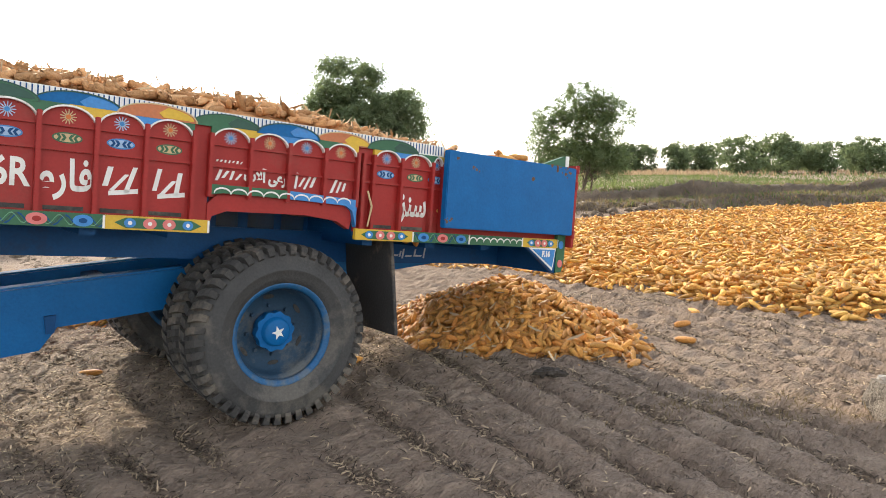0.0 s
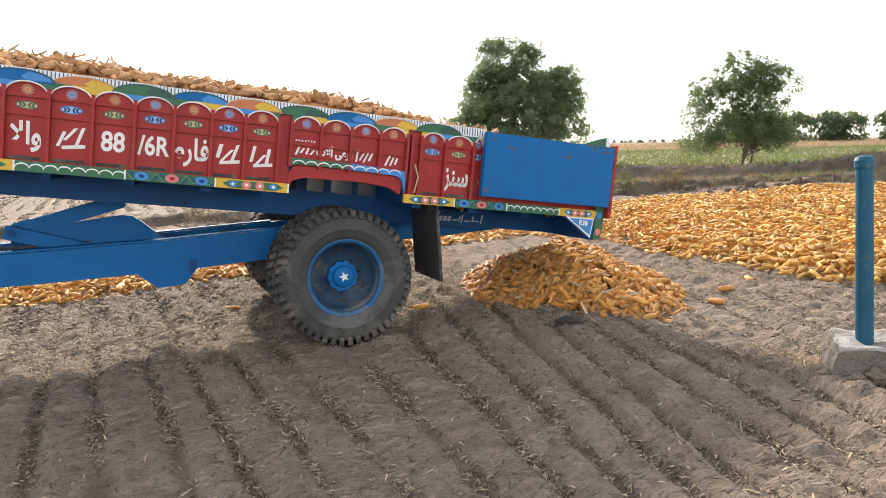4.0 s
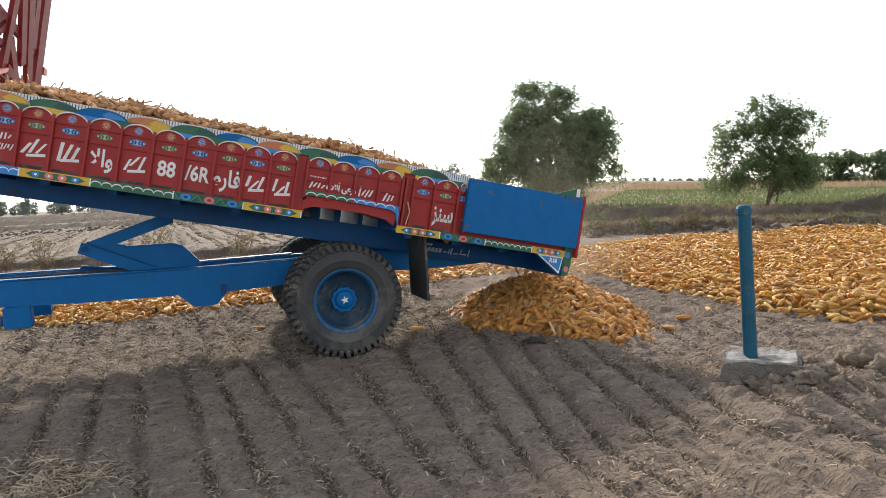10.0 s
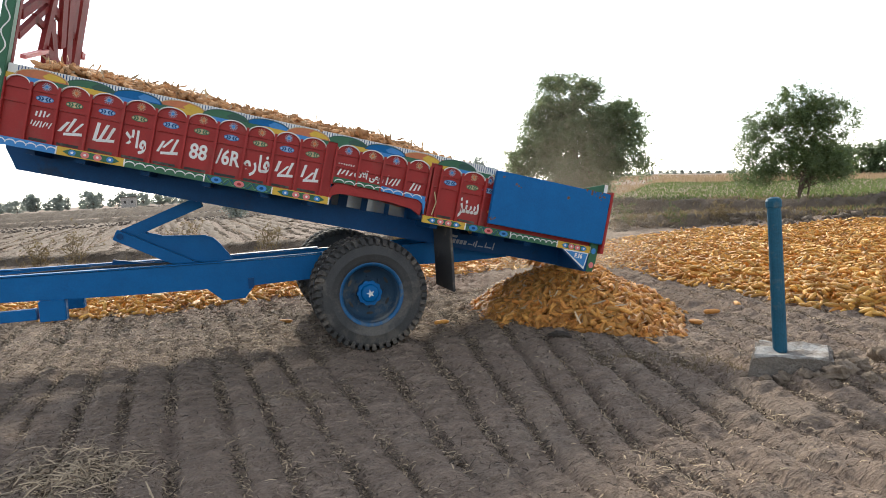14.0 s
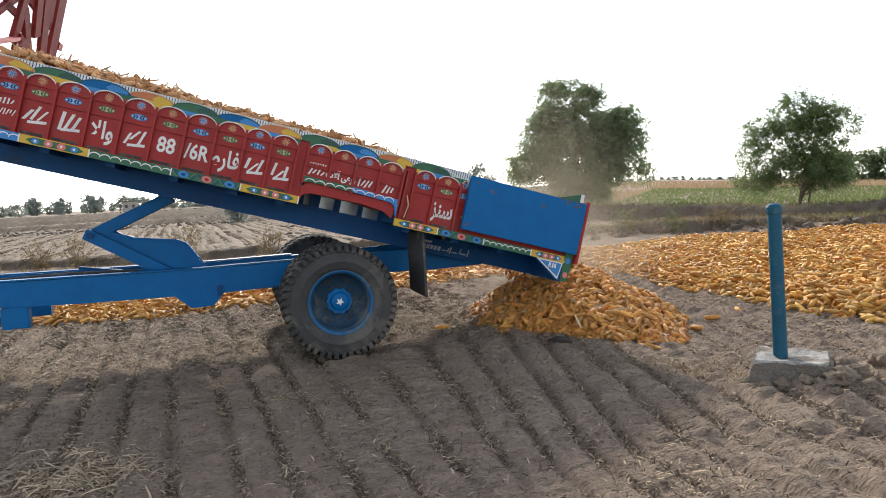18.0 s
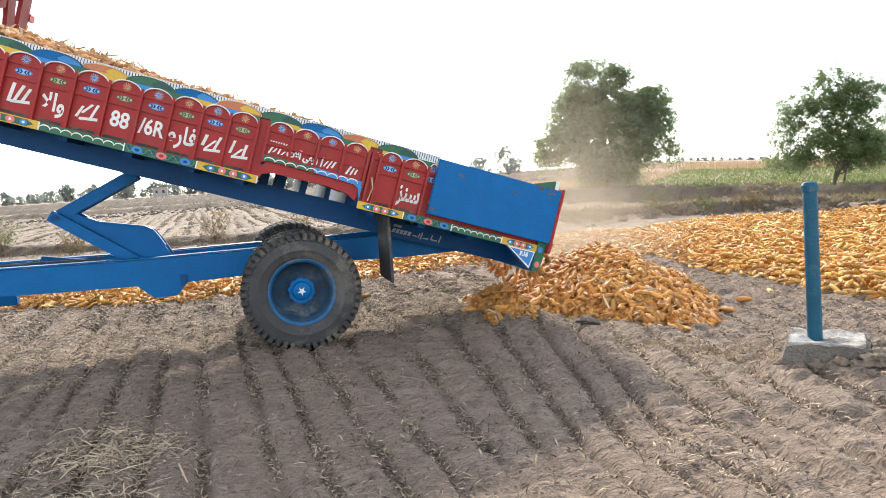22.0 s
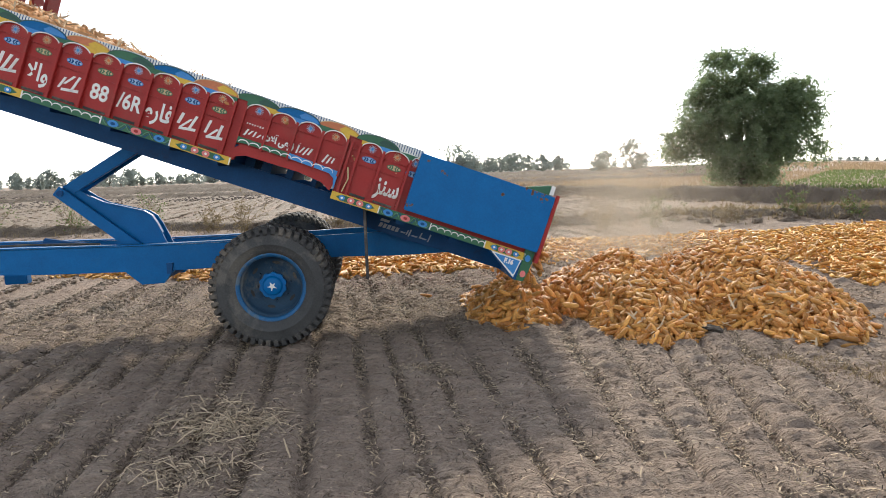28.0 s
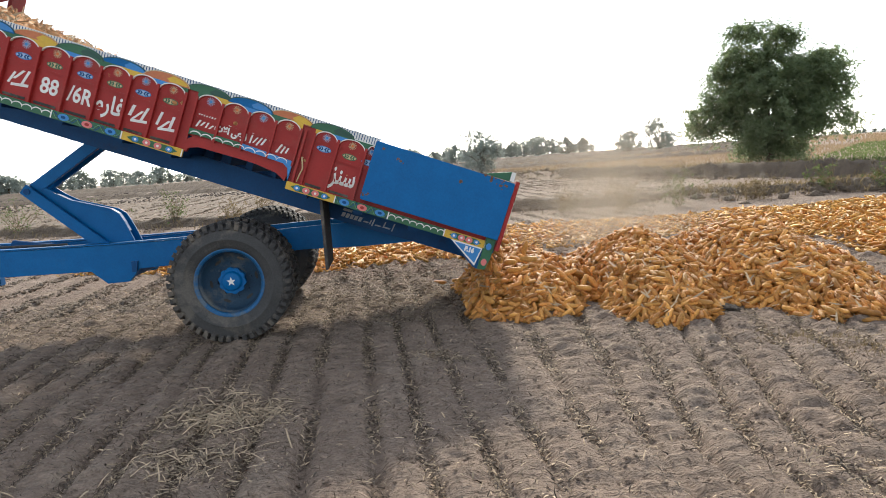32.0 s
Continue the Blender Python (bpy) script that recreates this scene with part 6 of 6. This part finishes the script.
cx, cy = g.uniform(-4.0, 4.0, n), -0.4 + 6.0 * g.uniform(0, 1, n) ** 1.4
lumps("soil_crumbs", "small dry crumbs of soil scattered on the furrows", cx, cy, ground_at(cx, cy) + 0.002, 0.005 + 0.015 * g.uniform(0, 1, n) ** 2.5, SOIL, 31)
n = 110000
d, a = 8.0 + 42.0 * g.uniform(0, 1, n) ** 1.5, g.uniform(1.45, 2.9, n)
cx, cy = 1.5 + d * np.cos(a), -1.5 + d * np.sin(a)
row = (cx * ACROSS[0] + cy * ACROSS[1]) / 0.6 + 0.5 * wobble(cx, cy, 0.6, 45)
ok = ~inside(cx, cy, FIELD) & (np.abs(row - np.round(row)) < 0.22) & (cx < 0.5 - 0.25 * cy)
cx, cy, d = cx[ok], cy[ok], d[ok]
lumps("field_clods", "low dry clods in rows on the bare field", cx, cy, height(cx, cy), (0.012 + 0.0014 * d) * g.uniform(0.6, 1.7, len(cx)), CLOD, 33, 0.55)
d, a = 50 + 230 * g.uniform(0, 1, 12000) ** 1.6, g.uniform(1.95, 2.95, 12000)
ok = (d < 82) | (d > 96)
cx, cy, d = 1.5 + d[ok] * np.cos(a[ok]), -1.5 + d[ok] * np.sin(a[ok]), d[ok]
lumps("ploughed_field", "far strip of freshly ploughed dark brown soil", cx, cy, height(cx, cy), (0.10 + 0.0012 * d) * g.uniform(0.6, 1.5, len(cx)), PLOUGHED, 34, 0.5)
cx, cy = region(420, -18, 24, 14, 38, -1.0, 1.2)
bx2 = g.uniform(-8, 8, 260)
by2 = 16.6 + 0.47 * bx2 - 0.45 * np.clip(bx2 - 2, 0, 30) + g.normal(size=260) * 0.5 + 0.3
cx, cy = np.r_[cx, bx2], np.r_[cy, by2]
lumps("bank_lumps", "rough earth lumps on the bank", cx, cy, height(cx, cy), g.uniform(0.06, 0.30, len(cx)), BANKSOIL, 32, 0.5)


def weed(x, y, h, seed, material, label):
    r = np.random.default_rng(seed)
    ob = thing("dry_weed", label, "weed", "weeds on the bund")
    ob.location = (x, y, float(height(np.array([x]), np.array([y]))[0]) - 0.03)
    bm = bmesh.new()
    tips = []
    for _ in range(9):
        p = Vector((r.normal() * 0.07, r.normal() * 0.07, 0))
        d = Vector((r.normal() * 0.35, r.normal() * 0.35, 1)).normalized()
        for j in range(4):
            q = p + d * h * r.uniform(0.18, 0.32)
            tube(bm, p, q, 0.008, 0.005, 4)
            for _ in range(2):
                e = q + Vector(r.normal(size=3)) * h * 0.16
                tube(bm, q, e, 0.004, 0.002, 3)
                tips.append(e)
            p, d = q, (d + Vector(r.normal(size=3)) * 0.25).normalized()
    part("stalk", bm, DRYGRASS, ob)
    tips = np.array(tips).repeat(7, 0) + r.normal(size=(len(tips) * 7, 3)) * 0.05 * h
    shape = [(-0.5, 0, 0), (0.0, -0.2, 0.05), (0.5, 0, 0), (0.0, 0.2, 0.05)], [(0, 1, 2, 3)]
    v, f = many(*shape, frames_along(r, tips, np.tile((0, 0, 1.0), (len(tips), 1)), 0.9, r.uniform(0.03, 0.09, len(tips))))
    part("foliage", big_mesh("foliage", v, f, material), None, ob)


for i, (x, y, h, kind) in enumerate(((-2.6, 14.1, 0.75, 0), (-3.6, 13.5, 0.6, 1), (0.1, 16.6, 0.6, 0), (-12.3, 10.5, 0.75, 1), (-13.2, 10.2, 0.6, 1), (-15.3, 9.7, 0.8, 0), (-10.3, 11.9, 0.8, 1),
                                     (-17.2, 8.7, 0.8, 0), (-8.4, 12.7, 0.55, 1), (-1.2, 15.6, 0.5, 1), (1.2, 17.0, 0.55, 0), (-5.0, 13.4, 0.5, 1), (-19.5, 7.4, 0.9, 0), (2.4, 17.6, 0.5, 1))):
    weed(x, y, h, 100 + i, (GRASS, DRYGRASS)[kind], ("leafy green weed growing on the bund", "dry brown weed stalks on the bund")[kind])


def clod(x, y, s, seed, material=CLOD, name="clod", label="dry broken clod of soil"):
    bm = bmesh.new()
    bmesh.ops.create_icosphere(bm, subdivisions=4, radius=1)
    for v in bm.verts:
        v.co *= 1 + 0.42 * noise.noise(v.co * 1.6 + Vector((seed * 7.3, 0, 0))) + 0.32 * noise.noise(v.co * 3.7 + Vector((seed, 0, 0))) + 0.14 * noise.noise(v.co * 9 + Vector((seed, 0, 0)))
        v.co = Vector((v.co.x * s[0], v.co.y * s[1], v.co.z * s[2]))
    ob = thing(name, label, "clod", "clods of soil", data=mesh_of(name, bm, material, True))
    ob.location = (x, y, float(height(np.array([x]), np.array([y]))[0]) + s[2] * 0.12)
    ob.rotation_euler = (0, 0, seed)


for i, (x, y, a, b, c) in enumerate(((2.58, 2.98, 0.11, 0.08, 0.06), (2.70, 3.10, 0.07, 0.06, 0.05), (2.46, 2.90, 0.045, 0.04, 0.03), (3.10, 3.42, 0.10, 0.08, 0.10), (2.98, 3.25, 0.06, 0.05, 0.04),
                                     (0.60, 4.30, 0.10, 0.06, 0.03), (-1.0, 2.40, 0.10, 0.06, 0.02), (2.52, 2.78, 0.035, 0.03, 0.025), (2.82, 2.98, 0.04, 0.035, 0.03),
                                     (2.27, 2.97, 0.06, 0.05, 0.05), (2.38, 2.92, 0.05, 0.04, 0.035), (2.16, 2.93, 0.035, 0.03, 0.025), (2.64, 3.18, 0.08, 0.06, 0.06), (2.72, 2.90, 0.05, 0.04, 0.03), (3.02, 3.66, 0.13, 0.10, 0.12), (2.90, 3.55, 0.05, 0.04, 0.04), (2.05, 3.05, 0.03, 0.03, 0.02))):
    clod(x, y, (a, b, c), i + 1, *((DARKLUMP, "dark_clump", "dark tuft of rotten stalks and soil") if abs(x - 0.60) < 0.01 else ()))

for i, (x, y, a) in enumerate(((1.90, 5.47, 20), (0.12, 5.03, 70), (1.75, 5.0, 140), (-0.75, 4.85, 35), (2.15, 5.9, 100), (-2.7, 4.9, 15), (-2.35, 5.5, 60), (1.2, 4.45, 50))):
    ob = thing("maize_cob", "single maize cob lying on the soil", "maize cob", "loose maize cobs", data=COBMESH)
    ob.location = (x, y, float(height(np.array([x]), np.array([y]))[0]) + 0.022)
    ob.rotation_euler = (0, 0, radians(a))


# cobs pouring over the tail, in the bed's space
n = 260
k = rng.uniform(0, 1, n)
yy = rng.uniform(FAR + 0.12, NEAR - 0.10, n)
fall = np.clip(k - 0.35, 0, 1) / 0.65
pp = np.stack([-0.35 - 0.38 * np.minimum(k / 0.35, 1) - 0.10 * fall + rng.normal(size=n) * 0.025, yy, 0.17 - 0.50 * fall ** 1.5 + rng.uniform(-0.03, 0.08, n)], -1)
nrm = np.stack([-0.2 - fall, 0 * fall, 1.1 - fall], -1)
pour = corn_object("maize_stream", "maize cobs pouring over the trailer's tail", pp, nrm / np.linalg.norm(nrm, axis=1)[:, None], COB, 0.35, 0.08)
POURED = [(0, 0.42), (3, 0.36), (6, 0.24), (9, 0.16), (13, 0.12), (17, 0.06), (21, 0.0), (32, 0.0)]

# clumps that slide out of the bed, fall and come to rest on the heap
CLUMPS = []
for i in range(64):
    r = np.random.default_rng(500 + i)
    k = 5
    c = r.normal(size=(k, 3)) * (0.07, 0.10, 0.05)
    ob = thing("tumbling_maize", "a few maize cobs tumbling from the trailer's tail", "maize", "tumbling maize")
    for m in frames_along(r, c, np.tile((0, 0, 1.0), (k, 1)), 0.5):
        cob = part("maize_cob", COBMESH, None, ob)
        cob.matrix_local = Matrix(m.tolist()[:3] + [[0, 0, 0, 1]])
    CLUMPS.append((ob, 3.5 + 28.3 * ((i + r.uniform()) / 64) ** 0.75, r.uniform(FAR + 0.25, NEAR - 0.22), r.uniform(-25, 25), r.uniform(0.0, 0.25)))

# dust that the falling maize raises
n = 640000
dv = np.abs(g.normal(size=(n, 3))) * np.sign(g.normal(size=(n, 3)) * (1, 1, 0) + (0, 0, 1)) * (0.85, 0.75, 0.72)
dv[:, 2] *= 1 + 0.5 * g.uniform(size=n)
dv[:230000] *= (0.5, 0.5, 1.75)
speck = [(-0.5, -0.3, 0), (0.5, -0.3, 0.1), (0, 0.6, 0)], [(0, 1, 2)]
v, f = many(*speck, frames_along(g, dv, np.tile((0, 0, 1.0), (n, 1)), 1.5, g.uniform(0.0029, 0.0058, n)))
dust = thing("dust_cloud", "thin pale dust drifting over the tipped maize", "dust", kind="stuff", data=big_mesh("dust_cloud", v, f, DUSTMAT))

# ---------------------------------------------------------------- what moves
def motions():
    times = sorted({t for t, _ in DRIVEN} | {t for t, _ in TIPPED} | {float(i) for i in range(33)})
    walk(trailer, [(t, trailer_pose(t)) for t in times])
    walk(bed, [(t, bed_pose(t)) for t in times])
    for wheel in WHEELS:
        y = wheel.location.y
        walk(wheel, [(t, pose(0, y, HUBZ, 0, math.degrees(at(DRIVEN, t) / TYRE_R), 0)) for t in times])
    walk(flap, [(t, pose(0.84, 0, 0.045, 0, at(TIPPED, t), 0)) for t in times])
    low_rows, up_rows = [], []
    for t in times:
        pin, knee = arms(t)
        low_rows.append((t, pose(PIVOT[0], 0, PIVOT[1], 0, -math.degrees(math.atan2(knee[1] - PIVOT[1], knee[0] - PIVOT[0])), 0)))
        up_rows.append((t, pose(knee[0], 0, knee[1], 0, -math.degrees(math.atan2(pin[1] - knee[1], pin[0] - knee[0])), 0)))
    walk(lower_arm, low_rows)
    walk(upper_arm, up_rows)
    walk(load, [(t, trailer_pose(t) @ bed_pose(t) @ pose(*LOADPIN, 0, -at(SUNK, t), 0)) for t in times])
    shake = np.random.default_rng(9).normal(size=(80, 3)) * 0.012
    rows = []
    for i, t in enumerate(np.arange(0, 32.01, 0.5)):
        rows.append((float(t), trailer_pose(t) @ bed_pose(t) @ pose(at(POURED, t) + shake[i, 0], shake[i, 1], 1.15 * at(POURED, t) + shake[i, 2])))
    walk(pour, rows)
    for ob, t0, y, spin, deep in CLUMPS:
        rows = [(float(t), trailer_pose(t) @ bed_pose(t) @ pose(0.55, y, 0.20)) for t in np.arange(0, t0 - 0.3, 0.5)]
        rows.append((t0, trailer_pose(t0) @ bed_pose(t0) @ pose(0.55, y, 0.20)))
        rows.append((t0 + 0.5, trailer_pose(t0 + 0.5) @ bed_pose(t0 + 0.5) @ pose(-0.25, y, 0.19, spin / 2, 0, spin)))
        lip = trailer_pose(t0 + 0.8) @ bed_pose(t0 + 0.8) @ pose(-0.74, y, 0.15, spin, -20, spin)
        rows.append((t0 + 0.8, lip))
        down = Matrix.Translation(trailer_pose(t0 + 0.8).to_3x3() @ Vector((-0.12 - deep * 0.5, 0, 0)))
        land = down @ lip @ pose(0, 0, 0, spin, -45, 0)
        land.translation.z = 0.12 + 0.22 * deep
        rows.append((t0 + 1.15, land))
        if t0 + 1.15 < 32:
            rows.append((32.0, land))
        walk(ob, rows)
    for t_rows in ([(0, 0.0, 8.7, -2.6), (8, 0.0, 8.6, -2.2), (10, 0.1, 8.5, -0.9), (12, 0.05, 8.4, -0.5), (14, 0.0, 8.4, -0.4), (17, -0.1, 8.3, -0.2), (20, -0.2, 8.2, 0.05), (24, -0.4, 8.0, 0.12), (28, -1.2, 7.6, 0.12), (32, -1.6, 7.5, 0.12)],):
        walk(dust, [(t, pose(x, y, z, 0, 0, 3 * t)) for t, x, y, z in t_rows])
    for heap, rows in HEAPS:
        x, y = heap.location.x, heap.location.y
        walk(heap, [(t, pose(x, y, z)) for t, z in rows])


motions()
